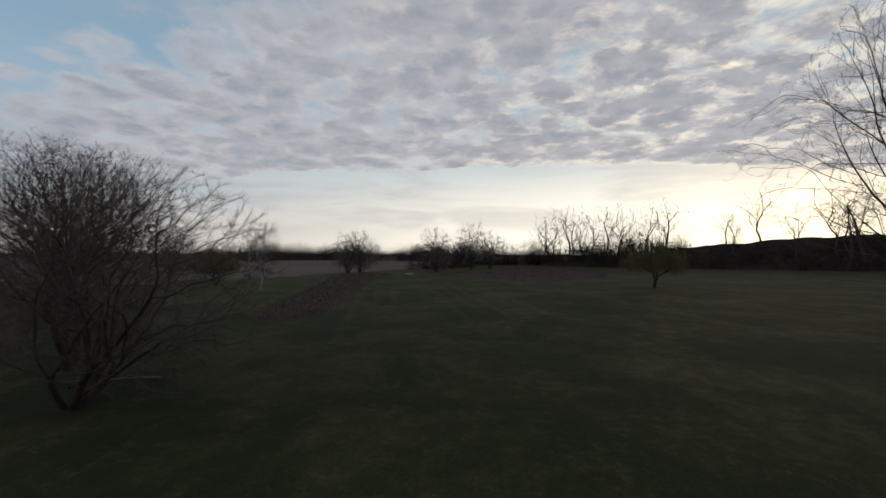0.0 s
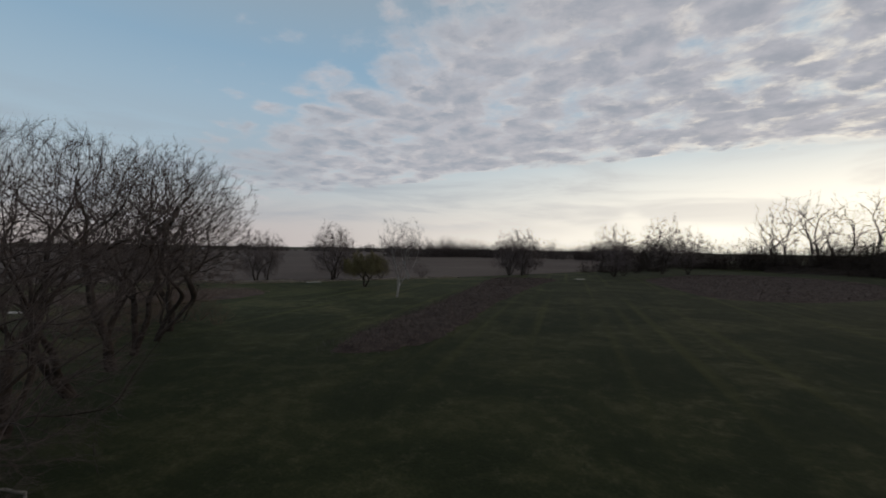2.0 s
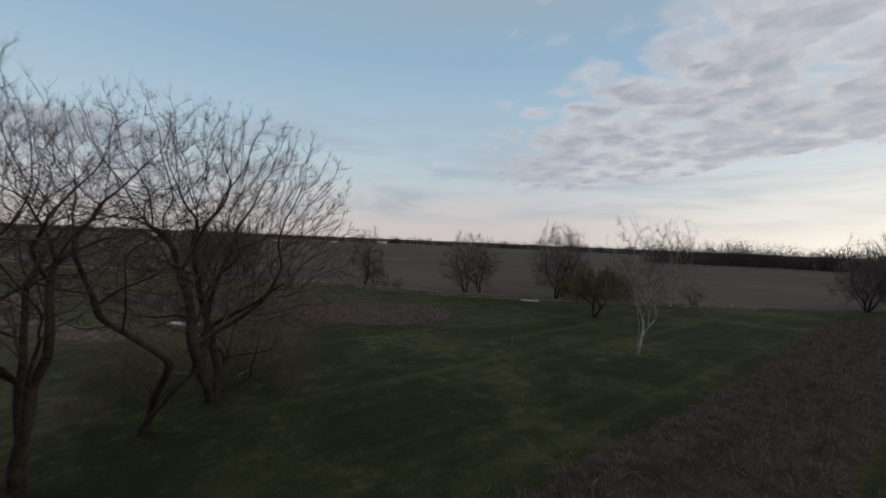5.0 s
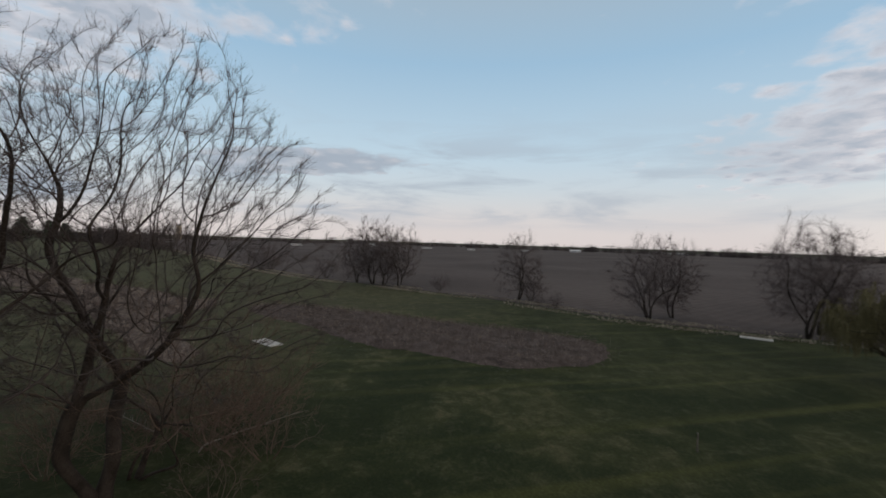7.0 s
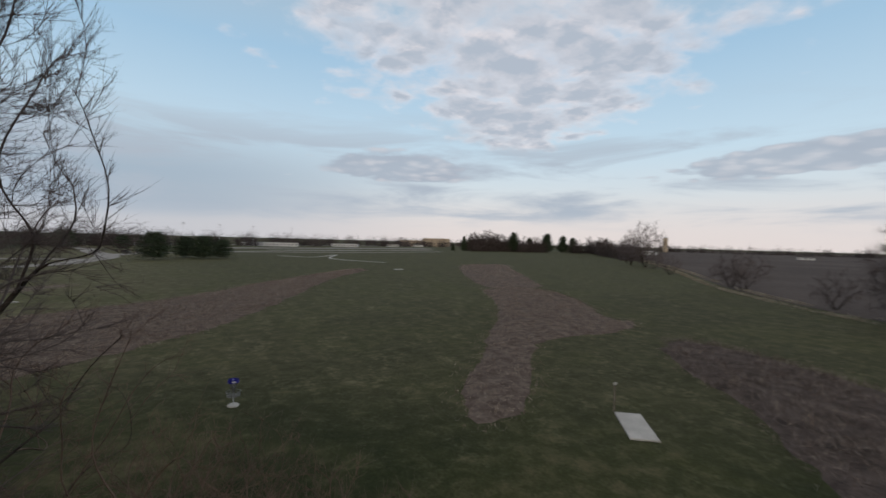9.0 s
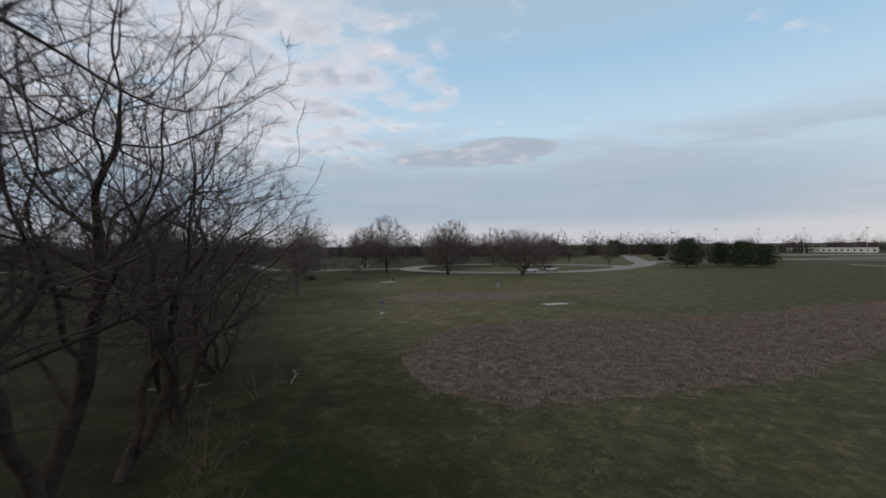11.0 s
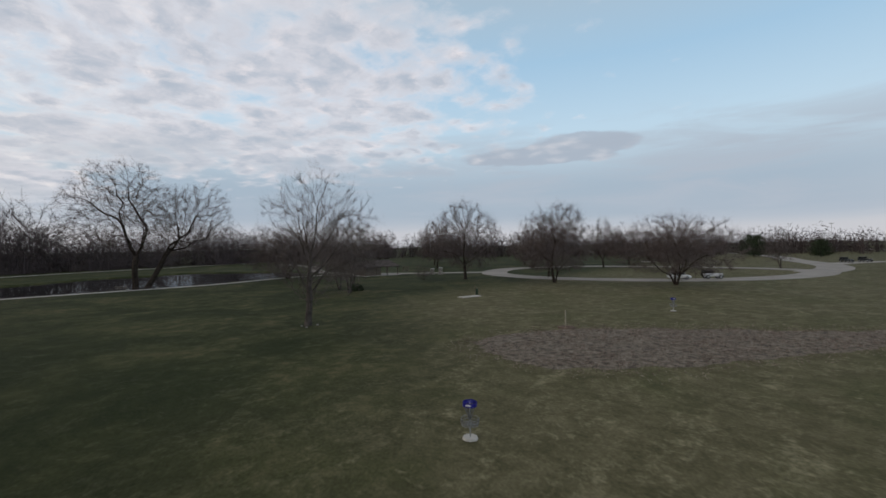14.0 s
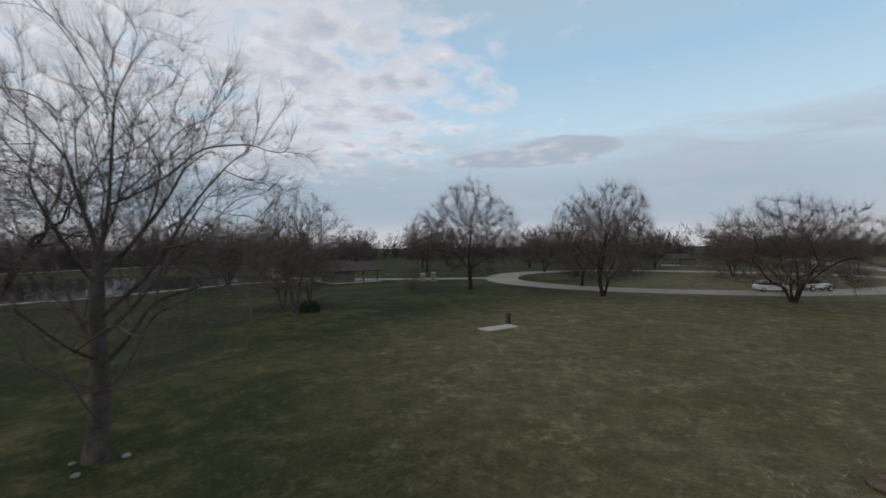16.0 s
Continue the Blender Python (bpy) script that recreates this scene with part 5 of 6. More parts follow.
def puff(seed, w, h, limbs, shoots, long, thick, low=0.12):
    """A small far tree: short trunk, limbs, and many shoots that fill a dome."""
    rng = np.random.default_rng(seed)
    body, crown = Tubes(), Tubes()
    body.add([(0, 0, -0.2), (0.1, 0, h * 0.3), (0, 0.1, h * 0.55)], [thick * 4, thick * 3, thick * 1.5], 5)
    foot = np.array((0, 0, h * low))
    ctr = np.array((0, 0, h * low))
    half = np.array((w / 2, w / 2, h * (1 - low)))

    def spot(shell):
        d = rng.normal(0, 1, 3)
        d /= np.linalg.norm(d)
        d[2] = abs(d[2])
        return ctr + d * half * (1 + 0.16 * math.sin(3 * d[0] + 4 * d[1] + seed)) * rng.random() ** shell

    ends = np.array([spot(0.2) for _ in range(limbs)])
    mids = foot * 0.4 + ends * 0.6 + rng.normal(0, 0.06 * h, ends.shape) + (0, 0, 0.05 * h)
    body.twigs(np.repeat(foot[None], limbs, 0), mids, ends, np.full(limbs, thick * 1.6))
    p = np.array([spot(0.45) for _ in range(shoots)])
    d = (p - foot) / (np.linalg.norm(p - foot, axis=1)[:, None] + 0.1) + rng.normal(0, 1.1, p.shape) + (0, 0, 0.1)
    d *= (long * rng.uniform(0.6, 1.3, shoots) / np.linalg.norm(d, axis=1))[:, None]
    crown.twigs(p - d * 0.6, p, p + d * 0.4, np.full(shoots, thick), True)
    return joined((body, crown))


POND_TREES = [joined(grow(120 + i, [(i * 80, 4, 3.0), (i * 80 + 150, 14, 2.8)][:1 + i % 2], (0, 0, 8.4, 6.6, 6.6, 7.6), 0.26, plain=True, points=260, tip=0.016, step=0.8, kill=1.2, floor=1.6, gnarl=0.2, fork=5, spread=52, fuzz=0.8, twig=2.2, shoots=5.0, fine=0.06, thin=1.1)) for i in range(5)]
POND_SCRUB = [puff(95 + i, 11.5, 9.0, 3, 420, 1.25, 0.045, 0.0) for i in range(4)]
SCRUB = [puff(90 + i, 11.0, 9.0, 8, 260, 1.5, 0.052, 0.0) for i in range(4)]
CLUMP_TREES = [puff(130 + i, 10.0, 9.0, 9, 340, 1.5, 0.15, 0.04) for i in range(4)]
FAR_LOW = [puff(110 + i, 11.0 + i % 3, 8.5, 3, 75, 1.9, 0.2, 0.0) for i in range(5)]
FAR = [puff(100 + i, 10.0 + i % 3, 10.0, 5, 200, 1.5, 0.09, 0.04) for i in range(5)]


def along(line, count, wide, rng, s0, s1, kinds=3):
    line = smooth_line(line, False, 5.0)
    pick = rng.uniform(0, len(line) - 1, count)
    i = pick.astype(int)
    at = line[i] + (line[np.minimum(i + 1, len(line) - 1)] - line[i]) * (pick - i)[:, None] + rng.uniform(-wide, wide, (count, 2))
    return np.c_[at, rng.uniform(0, 6.28, count), rng.uniform(s0, s1, count), rng.integers(0, kinds, count)]


rng_w = np.random.default_rng(5)
WEST = [(-24, 235), (0, 262), (30, 268), (60, 255), (93, 236), (135, 222), (170, 214), (215, 200), (260, 160)]
WEST_LOW, WEST_HIGH = WEST[:5], [(60, 236), (95, 224), (135, 212), (170, 208), (215, 196), (262, 160)]
# the tall trees against the sunset: place, and the height of the top
TALL = np.array([(1.1 * x, 1.1 * y, 1.7 * i, (1.1 * top - rise_at(1.1 * x, 1.1 * y)) / 15.6, i % 5) for i, (x, y, top) in enumerate(
    ((31, 238, 25), (36, 242, 31), (44, 236, 33), (48, 240, 31), (55, 236, 28), (62, 232, 32), (68, 229, 32), (80, 226, 31), (87, 222, 34), (110, 213, 27), (121, 206, 34), (131, 200, 28), (142, 193, 33), (145, 190, 36), (148, 187, 36), (155, 184, 37)))])
scatter("woods", WOOD, np.concatenate([TALL, along(WEST_HIGH, 6, 9, rng_w, 1.0, 1.3)]), M["twig"], "tall bare trees along the sunset edge of the park", "woods")
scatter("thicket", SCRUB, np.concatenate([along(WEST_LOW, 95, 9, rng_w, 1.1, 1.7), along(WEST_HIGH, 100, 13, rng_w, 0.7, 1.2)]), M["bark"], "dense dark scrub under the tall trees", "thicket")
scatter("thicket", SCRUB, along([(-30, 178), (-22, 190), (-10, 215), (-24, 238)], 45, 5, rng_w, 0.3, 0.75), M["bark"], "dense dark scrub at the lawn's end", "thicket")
EAST = [(186, 90), (188, 40), (192, 0), (202, -40), (208, -80), (205, -120)]
scatter("thicket", POND_SCRUB, along(EAST, 150, 13, rng_w, 1.3, 2.0), M["pond_twig"], "dense bare scrub behind the pond", "thicket")
scatter("woods", POND_TREES, np.concatenate([along(EAST, 30, 12, rng_w, 1.0, 1.35, 5), along(EAST[:3], 20, 14, rng_w, 1.5, 2.0, 5)]), M["pond_twig"], "tall bare trees behind the pond", "woods")
SOUTH = [(230, -150), (150, -230), (70, -270), (0, -320), (-90, -390), (-220, -470), (-420, -560)]
scatter("far_trees", FAR, np.concatenate([along(SOUTH[:4], 150, 26, rng_w, 1.2, 1.9), along(SOUTH[3:], 130, 30, rng_w, 0.9, 1.5)]), M["haze_twig"], "bare street trees in the distance", "trees")
NORTH = [(-120, 780), (-320, 720), (-480, 640), (-640, 520), (-800, 380), (-930, 180), (-1000, -60), (-960, -300), (-820, -480), (-640, -640), (-400, -720)]
scatter("far_trees", FAR_LOW, along(NORTH, 560, 30, rng_w, 0.4, 2.0, 5), M["haze_twig"], "distant bare tree line beyond the field", "trees")
RING = [(-120, 640), (60, 560), (260, 480), (460, 330), (560, 100), (520, -160), (400, -380), (200, -560), (-100, -700), (-400, -800)]
scatter("far_trees", FAR_LOW, along(RING, 240, 30, rng_w, 0.7, 1.6, 5), M["haze_twig"], "distant bare tree line round the park", "trees")
NORTH_WOOD = [(-222, 322), (-206, 345), (-190, 385), (-150, 402), (-100, 400), (-60, 385), (-20, 345), (0, 300)]
scatter("woods", WOOD, np.concatenate([along(NORTH_WOOD[:3], 10, 10, rng_w, 1.0, 1.35), along(NORTH_WOOD[3:], 12, 12, rng_w, 0.9, 1.3)]), M["twig"], "bare trees at the end of the field", "woods")
scatter("far_trees", FAR, along(NORTH_WOOD, 190, 14, rng_w, 1.1, 1.7), M["twig"], "bare tree line at the end of the field", "trees")
CLUMP = np.array([(-296, -300, 1.9), (-304, -306, 2.0), (-312, -298, 2.1), (-320, -304, 2.0), (-330, -300, 1.9), (-340, -298, 1.7), (-347, -302, 1.6), (-344, -280, 1.6), (-356, -276, 1.7), (-398, -262, 1.6), (-404, -246, 1.7), (-396, -230, 1.6), (-380, -212, 1.7), (-362, -196, 1.5), (-340, -178, 1.4), (-322, -160, 1.2), (-300, -136, 1.2), (-276, -112, 1.1)])
CLUMP = np.concatenate([CLUMP, CLUMP + (5.0, 3.0, -0.2), CLUMP + (-4.0, 4.0, -0.35)])
scatter("far_trees", CLUMP_TREES, np.c_[CLUMP[:, :2], np.arange(len(CLUMP)) * 1.7, CLUMP[:, 2] * 1.1, np.arange(len(CLUMP)) % 4], M["twig"], "clump of tall bare trees at the lawn's far end", "trees")

# ---------------------------------------------------------------- course furniture


def tee_pad(at, angle, length=3.1, width=1.3, label="pale concrete tee pad set in the grass"):
    bm = bmesh.new()
    box(bm, (length, width, 0.16), (0, 0, 0.0), 0.02)
    ob = part("tee_pad", bm, M["concrete"])
    ob.matrix_basis = place(*at, angle)
    return tagged(ob, label, "tee pad", "tee pads")


tee_pad((-62.6, 37.15), math.atan2(2.3, 2.0))
tee_pad((-25.35, -21.2), math.atan2(-2.5, -2.2), 3.2)
tee_pad((17.5, -39.0), math.atan2(3.2, 0.95), 3.2)
tee_pad((-70.2, 87.4), math.atan2(2.1, 1.7), 3.0)
tee_pad((-100.0, -67.3), 0.2, 3.0)
tee_pad((-24.0, 141.0), 0.8, 2.6)


def sign_post(at, turn, h=1.25, mat="wood", plate=True):
    root = empty("tee_sign", (*at, 0), turn)
    bm = bmesh.new()
    box(bm, (0.07, 0.07, h), (0, 0, h / 2 - 0.05), 0.008)
    part("post", bm, M[mat], root)
    if plate:
        bm = bmesh.new()
        box(bm, (0.02, 0.16, 0.14), (0.05, 0, h - 0.1), 0.006)
        part("plate", bm, M["steel"], root)
    return tagged(root, "slim weathered post with a small plate beside a tee pad", "sign post", "tee signs")


sign_post((-63.3, 35.4), 0.8, 1.6)
sign_post((-25.1, -20.0), 2.2, 1.6)
sign_post((-3.25, -25.8), 1.0, 1.55, "pale_wood", False)
sign_post((-43.8, 64.6), 1.0, 0.95, "wood", False)
bin_root = empty("litter_bin", (17.75, -41.0, 0), 0.5)
bm = bmesh.new()
bmesh.ops.create_cone(bm, cap_ends=True, segments=20, radius1=0.17, radius2=0.18, depth=0.9, matrix=Matrix.Translation((0, 0, 0.5)))
part("barrel", bm, M["green_paint"], bin_root)
bm = bmesh.new()
box(bm, (0.08, 0.08, 1.5), (0.23, 0, 0.7), 0.01)
part("post", bm, M["wood"], bin_root)
tagged(bin_root, "dark green litter bin strapped to a pale post", "bin")


def basket(at, turn):
    """Disc golf basket: pole, tray, chains and a blue band."""
    root = empty("disc_golf_basket", (*at, 0), turn)
    bm = bmesh.new()
    bmesh.ops.create_cone(bm, cap_ends=True, segments=20, radius1=0.30, radius2=0.26, depth=0.08, matrix=Matrix.Translation((0, 0, 0.03)))
    part("footing", bm, M["concrete"], root, "pale concrete footing")
    part("pole", rod(bmesh.new(), (0, 0, 0), (0, 0, 1.36), 0.025, seg=10), M["steel"], root)
    bm = bmesh.new()
    for z, r in ((0.52, 0.31), (0.62, 0.33), (0.74, 0.335)):
        ring(bm, (0, 0, z), r, 0.011)
    ring(bm, (0, 0, 0.52), 0.16, 0.008)
    for i in range(24):
        a = 2 * math.pi * i / 24
        c, s = math.cos(a), math.sin(a)
        rod(bm, (0.03 * c, 0.03 * s, 0.52), (0.31 * c, 0.31 * s, 0.52), 0.006, seg=4)
        rod(bm, (0.31 * c, 0.31 * s, 0.52), (0.335 * c, 0.335 * s, 0.74), 0.006, seg=4)
    part("tray", bm, M["dull_steel"], root)
    bm = bmesh.new()
    for i in range(18):
        a = 2 * math.pi * i / 18
        c, s, o = math.cos(a), math.sin(a), 0.24 if i % 2 else 0.17
        prev = Vector((o * c, o * s, 1.22))
        for t in (0.35, 0.7, 1.0):
            r = o * (1 - t) ** 1.4 + 0.03
            nxt = Vector((r * c, r * s, 1.22 - 0.52 * t))
            rod(bm, prev, nxt, 0.008, seg=4)
            prev = nxt
    part("chains", bm, M["dull_steel"], root)
    bm = bmesh.new()
    for r in (0.262, 0.255):
        bmesh.ops.create_cone(bm, cap_ends=False, segments=28, radius1=r, radius2=r, depth=0.15, matrix=Matrix.Translation((0, 0, 1.29)))
    for i in range(8):
        a = 2 * math.pi * i / 8
        rod(bm, (0, 0, 1.35), (0.255 * math.cos(a), 0.255 * math.sin(a), 1.35), 0.008, seg=4)
    band = part("band", bm, M["blue"], root, "blue enamelled band")
    bm = bmesh.new()
    box(bm, (0.004, 0.2, 0.05), (0.266, 0, 1.30), 0.0)
    part("plate", bm, M["white"], band)
    return tagged(root, "steel disc golf basket with chains and a blue band", "basket", "baskets")


first_basket = basket((-46.0, 25.4), 1.5)
copy_thing(first_basket, place(-10.0, -4.1, 2.0))
copy_thing(first_basket, place(-7.9, -41.0, 2.2))

# flush utility cover in the lawn
bm = bmesh.new()
bmesh.ops.create_cone(bm, cap_ends=True, segments=24, radius1=0.42, radius2=0.4, depth=0.08, matrix=Matrix.Translation((-4.8, 11.3, 0.03)))
tagged(part("utility_cover", bm, M["dull_stone"]), "round grey utility cover in the lawn", "cover")

# ---------------------------------------------------------------- cars


def loft(bm, rows):
    """Skin between cross sections given as lists of points."""
    vs = [[bm.verts.new(p) for p in row] for row in rows]
    for a, b in zip(vs, vs[1:]):
        for i in range(len(a) - 1):
            bm.faces.new((a[i], a[i + 1], b[i + 1], b[i]))
    bm.faces.new(vs[0][::-1])
    bm.faces.new(vs[-1])
    return bm


def wheel(root, x, y, r, w):
    bm = bmesh.new()
    bmesh.ops.create_cone(bm, cap_ends=True, segments=22, radius1=r, radius2=r, depth=w, matrix=Matrix.Translation((x, y, r)) @ Matrix.Rotation(math.pi / 2, 4, "X"))
    bmesh.ops.bevel(bm, geom=[e for e in bm.edges if len(e.link_faces) == 2 and any(len(f.verts) > 4 for f in e.link_faces)], offset=0.04, segments=2, affect="EDGES")
    hub = part("wheel", bm, M["rubber"], root, "black rubber tyre")
    bm = bmesh.new()
    bmesh.ops.create_cone(bm, cap_ends=True, segments=18, radius1=r * 0.62, radius2=r * 0.58, depth=w + 0.02, matrix=Matrix.Translation((x, y, r)) @ Matrix.Rotation(math.pi / 2, 4, "X"))
    part("rim", bm, M["steel"], hub)


def section(x, half, lo, belt, top, top_half, n=5):
    """Half-round cross section of a body at x: sill, flank, shoulder, roof."""
    right = [(x, half * 0.94, lo), (x, half, lo + (belt - lo) * 0.45), (x, half * 0.97, belt), (x, top_half, top - 0.06), (x, top_half * 0.85, top)]
    return right + [(a, -b, c) for a, b, c in right[::-1]]


def suv(at, turn):
    """A white five-door crossover."""
    root = empty("car", (*at, 0.05), turn, 0.9)
    bm = bmesh.new()
    rows = [(-2.28, 0.80, 0.45, 0.85, 0.95, 0.72), (-2.15, 0.88, 0.32, 0.98, 1.08, 0.80), (-1.2, 0.93, 0.26, 0.98, 1.04, 0.86), (0.6, 0.93, 0.26, 0.98, 1.02, 0.86), (1.2, 0.92, 0.26, 0.94, 1.0, 0.82), (1.9, 0.88, 0.28, 0.82, 0.9, 0.74), (2.24, 0.74, 0.34, 0.70, 0.76, 0.60)]
    loft(bm, [section(*r) for r in rows])
    bmesh.ops.recalc_face_normals(bm, faces=bm.faces[:])
    part("body", bm, M["car_white"], root, smooth=True)
    bm = bmesh.new()
    rows = [(-2.1, 0.79, 0.96, 1.02, 1.08, 0.7), (-1.65, 0.80, 0.96, 1.3, 1.55, 0.60), (-0.7, 0.82, 0.96, 1.36, 1.64, 0.62), (0.3, 0.82, 0.96, 1.34, 1.61, 0.60), (0.85, 0.80, 0.96, 1.2, 1.34, 0.58), (1.35, 0.78, 0.94, 0.98, 1.02, 0.7)]
    loft(bm, [section(*r) for r in rows])
    bmesh.ops.recalc_face_normals(bm, faces=bm.faces[:])
    part("windows", bm, M["glass"], root, "dark window glass", smooth=True)
    bm = bmesh.new()
    loft(bm, [[(x, y, z) for y in (-w, -w * 0.5, w * 0.5, w)] + [(x, y, z + t) for y in (w, w * 0.5, -w * 0.5, -w)] for x, w, z, t in ((-1.8, 0.60, 1.50, 0.05), (-0.7, 0.63, 1.62, 0.05), (0.35, 0.61, 1.59, 0.05), (0.6, 0.58, 1.48, 0.05))])
    bmesh.ops.recalc_face_normals(bm, faces=bm.faces[:])
    part("roof", bm, M["car_white"], root)
    for side in (-1, 1):
        for x0, z0, x1, z1 in ((-1.95, 1.0, -1.62, 1.55), (-0.75, 1.0, -0.72, 1.6), (0.3, 1.0, 0.32, 1.58), (1.25, 1.0, 0.55, 1.5)):
            part("pillar", rod(bmesh.new(), (x0, side * 0.82, z0), (x1, side * 0.66, z1), 0.035, seg=5), M["car_white"], root)
        for x in (-1.35, 1.38):
            wheel(root, x, side * 0.80, 0.35, 0.24)
        bm = bmesh.new()
        box(bm, (0.16, 0.3, 0.14), (2.06, side * 0.58, 0.74), 0.03)
        part("headlight", bm, M["headlight"], root)
        bm = bmesh.new()
        box(bm, (0.12, 0.26, 0.16), (-2.2, side * 0.62, 0.88), 0.03)
        part("tail_light", bm, M["lamp"], root)
    bm = bmesh.new()
    box(bm, (0.06, 0.9, 0.2), (2.22, 0, 0.55), 0.02)
    part("grille", bm, M["dark"], root)
    return tagged(root, "white crossover car parked on the loop road", "car", "parked cars")


def jeep(at, turn, mat="car_white", label="white open off-road car with black top and wheels"):
    """A boxy off-roader with flared wings."""
    root = empty("car", (*at, 0.05), turn, 0.9)
    bm = bmesh.new()
    box(bm, (2.3, 1.5, 0.62), (-0.85, 0, 0.84), 0.05)
    box(bm, (1.5, 1.32, 0.5), (1.05, 0, 0.88), 0.06)
    part("body", bm, M[mat], root)
    bm = bmesh.new()
    box(bm, (1.75, 1.4, 0.08), (-0.95, 0, 1.80), 0.03)
    part("roof", bm, M["dark"], root, "black hard top")
    for side in (-1, 1):
        for x0, x1 in ((-1.85, -1.8), (-0.75, -0.75), (0.28, -0.02)):
            part("pillar", rod(bmesh.new(), (x0, side * 0.7, 1.12), (x1, side * 0.66, 1.8), 0.05, seg=6), M["dark"], root)
        bm = bmesh.new()
        box(bm, (0.85, 0.26, 0.07), (1.3, side * 0.8, 0.92), 0.03)
        part("front_wing", bm, M["dark"], root)
        bm = bmesh.new()
        box(bm, (0.85, 0.22, 0.07), (-1.25, side * 0.82, 0.92), 0.03)
        part("rear_wing", bm, M["dark"], root)
        for x in (-1.25, 1.3):
            wheel(root, x, side * 0.78, 0.41, 0.28)
        bm = bmesh.new()
        bmesh.ops.create_cone(bm, cap_ends=True, segments=14, radius1=0.1, radius2=0.1, depth=0.06, matrix=Matrix.Translation((1.82, side * 0.45, 0.95)) @ Matrix.Rotation(math.pi / 2, 4, "Y"))
        part("headlight", bm, M["headlight"], root)
    bm = bmesh.new()
    box(bm, (1.7, 1.36, 0.58), (-0.93, 0, 1.45), 0.04)
    part("windows", bm, M["glass"], root, "dark window glass")
    part("bumper", box(bmesh.new(), (0.18, 1.6, 0.16), (1.95, 0, 0.6), 0.04), M["dark"], root)
    part("bumper", box(bmesh.new(), (0.12, 1.4, 0.16), (-2.05, 0, 0.6), 0.04), M["dark"], root)
    bm = bmesh.new()
    bmesh.ops.create_cone(bm, cap_ends=True, segments=20, radius1=0.38, radius2=0.38, depth=0.24, matrix=Matrix.Translation((-2.15, 0, 1.05)) @ Matrix.Rotation(math.pi / 2, 4, "Y"))
    part("spare_wheel", bm, M["rubber"], root)
    return tagged(root, label, "car", "parked cars")


suv((1.6, -84.6), math.atan2(-4.2, -9.0))
jeep((-3.3, -88.6), math.atan2(-6.2, -9.0))
jeep((-29.0, -184.0), 2.4, "dark", "dark off-road car parked by the far road")
jeep((-24.5, -178.5), 2.4, "dark", "dark off-road car parked by the far road")

# ---------------------------------------------------------------- pavilion, shrub, houses


def pavilion(at, turn):
    root = empty("picnic_shelter", (*at, 0), turn)
    bm = bmesh.new()
    v = [bm.verts.new(p) for p in ((-5, -3.6, 2.3), (5, -3.6, 2.3), (5, 3.6, 2.3), (-5, 3.6, 2.3), (-3.4, 0, 3.9), (3.4, 0, 3.9), (-5, -3.6, 2.15), (5, -3.6, 2.15), (5, 3.6, 2.15), (-5, 3.6, 2.15))]
    for f in ((0, 1, 5, 4), (1, 2, 5), (2, 3, 4, 5), (3, 0, 4), (0, 6, 7, 1), (1, 7, 8, 2), (2, 8, 9, 3), (3, 9, 6, 0), (9, 8, 7, 6)):
        bm.faces.new([v[i] for i in f])
    part("roof", bm, M["shingle"], root)
    for x in (-4.4, -1.5, 1.5, 4.4):
        for y in (-3.1, 3.1):
            bm = bmesh.new()
            box(bm, (0.2, 0.2, 2.3), (x, y, 1.1), 0.01)
            part("post", bm, M["wood"], root)
    bm = bmesh.new()
    box(bm, (4.2, 6.0, 2.15), (-2.4, 0, 1.08), 0.02)
    part("wall", bm, M["wood"], root, "brown timber walls of the closed end")
    bm = bmesh.new()
    box(bm, (10.2, 7.4, 0.14), (0, 0, 0.02), 0.02)
    part("floor", bm, M["concrete"], root)
    return tagged(root, "low brown picnic shelter with a hipped roof", "shelter")


pavilion((66.8, -63.0), math.atan2(-7.4, -1.8))
pavilion((28.7, -167.5), 0.3)
rng_s = np.random.default_rng(9)


def shrub(at):
    root = empty("shrub", (*at, 0))
    wood, v, f, n = Tubes(), [], [], 0
    for a in np.arange(14) * 0.45:
        r = rng_s.uniform(0.5, 1.1)
        wood.add([(0, 0, 0), (0.5 * r * math.cos(a), 0.5 * r * math.sin(a), 0.55), (r * math.cos(a), r * math.sin(a), 0.95)], [0.03, 0.02, 0.01], 4)
    for _ in range(1500):
        a, r, z = rng_s.uniform(0, 6.28), 1.15 * rng_s.uniform(0, 1) ** 0.5, 0
        z = rng_s.uniform(0.05, 1.25 * math.sqrt(max(0.02, 1 - (r / 1.2) ** 2)))
        c = np.array((r * math.cos(a), r * math.sin(a), z))
        u, s = rng_s.normal(0, 0.09, 3), rng_s.normal(0, 0.05, 3)
        v += [c - s, c + s, c + u]
        f.append((n, n + 1, n + 2))
        n += 3
    wood.object("stems", M["bark"], root)
    mesh_object("leaves", v, f, M["needle"], root)
    return tagged(root, "low dark evergreen shrub under a bare tree", "shrub")


shrub((37.9, -34.9))
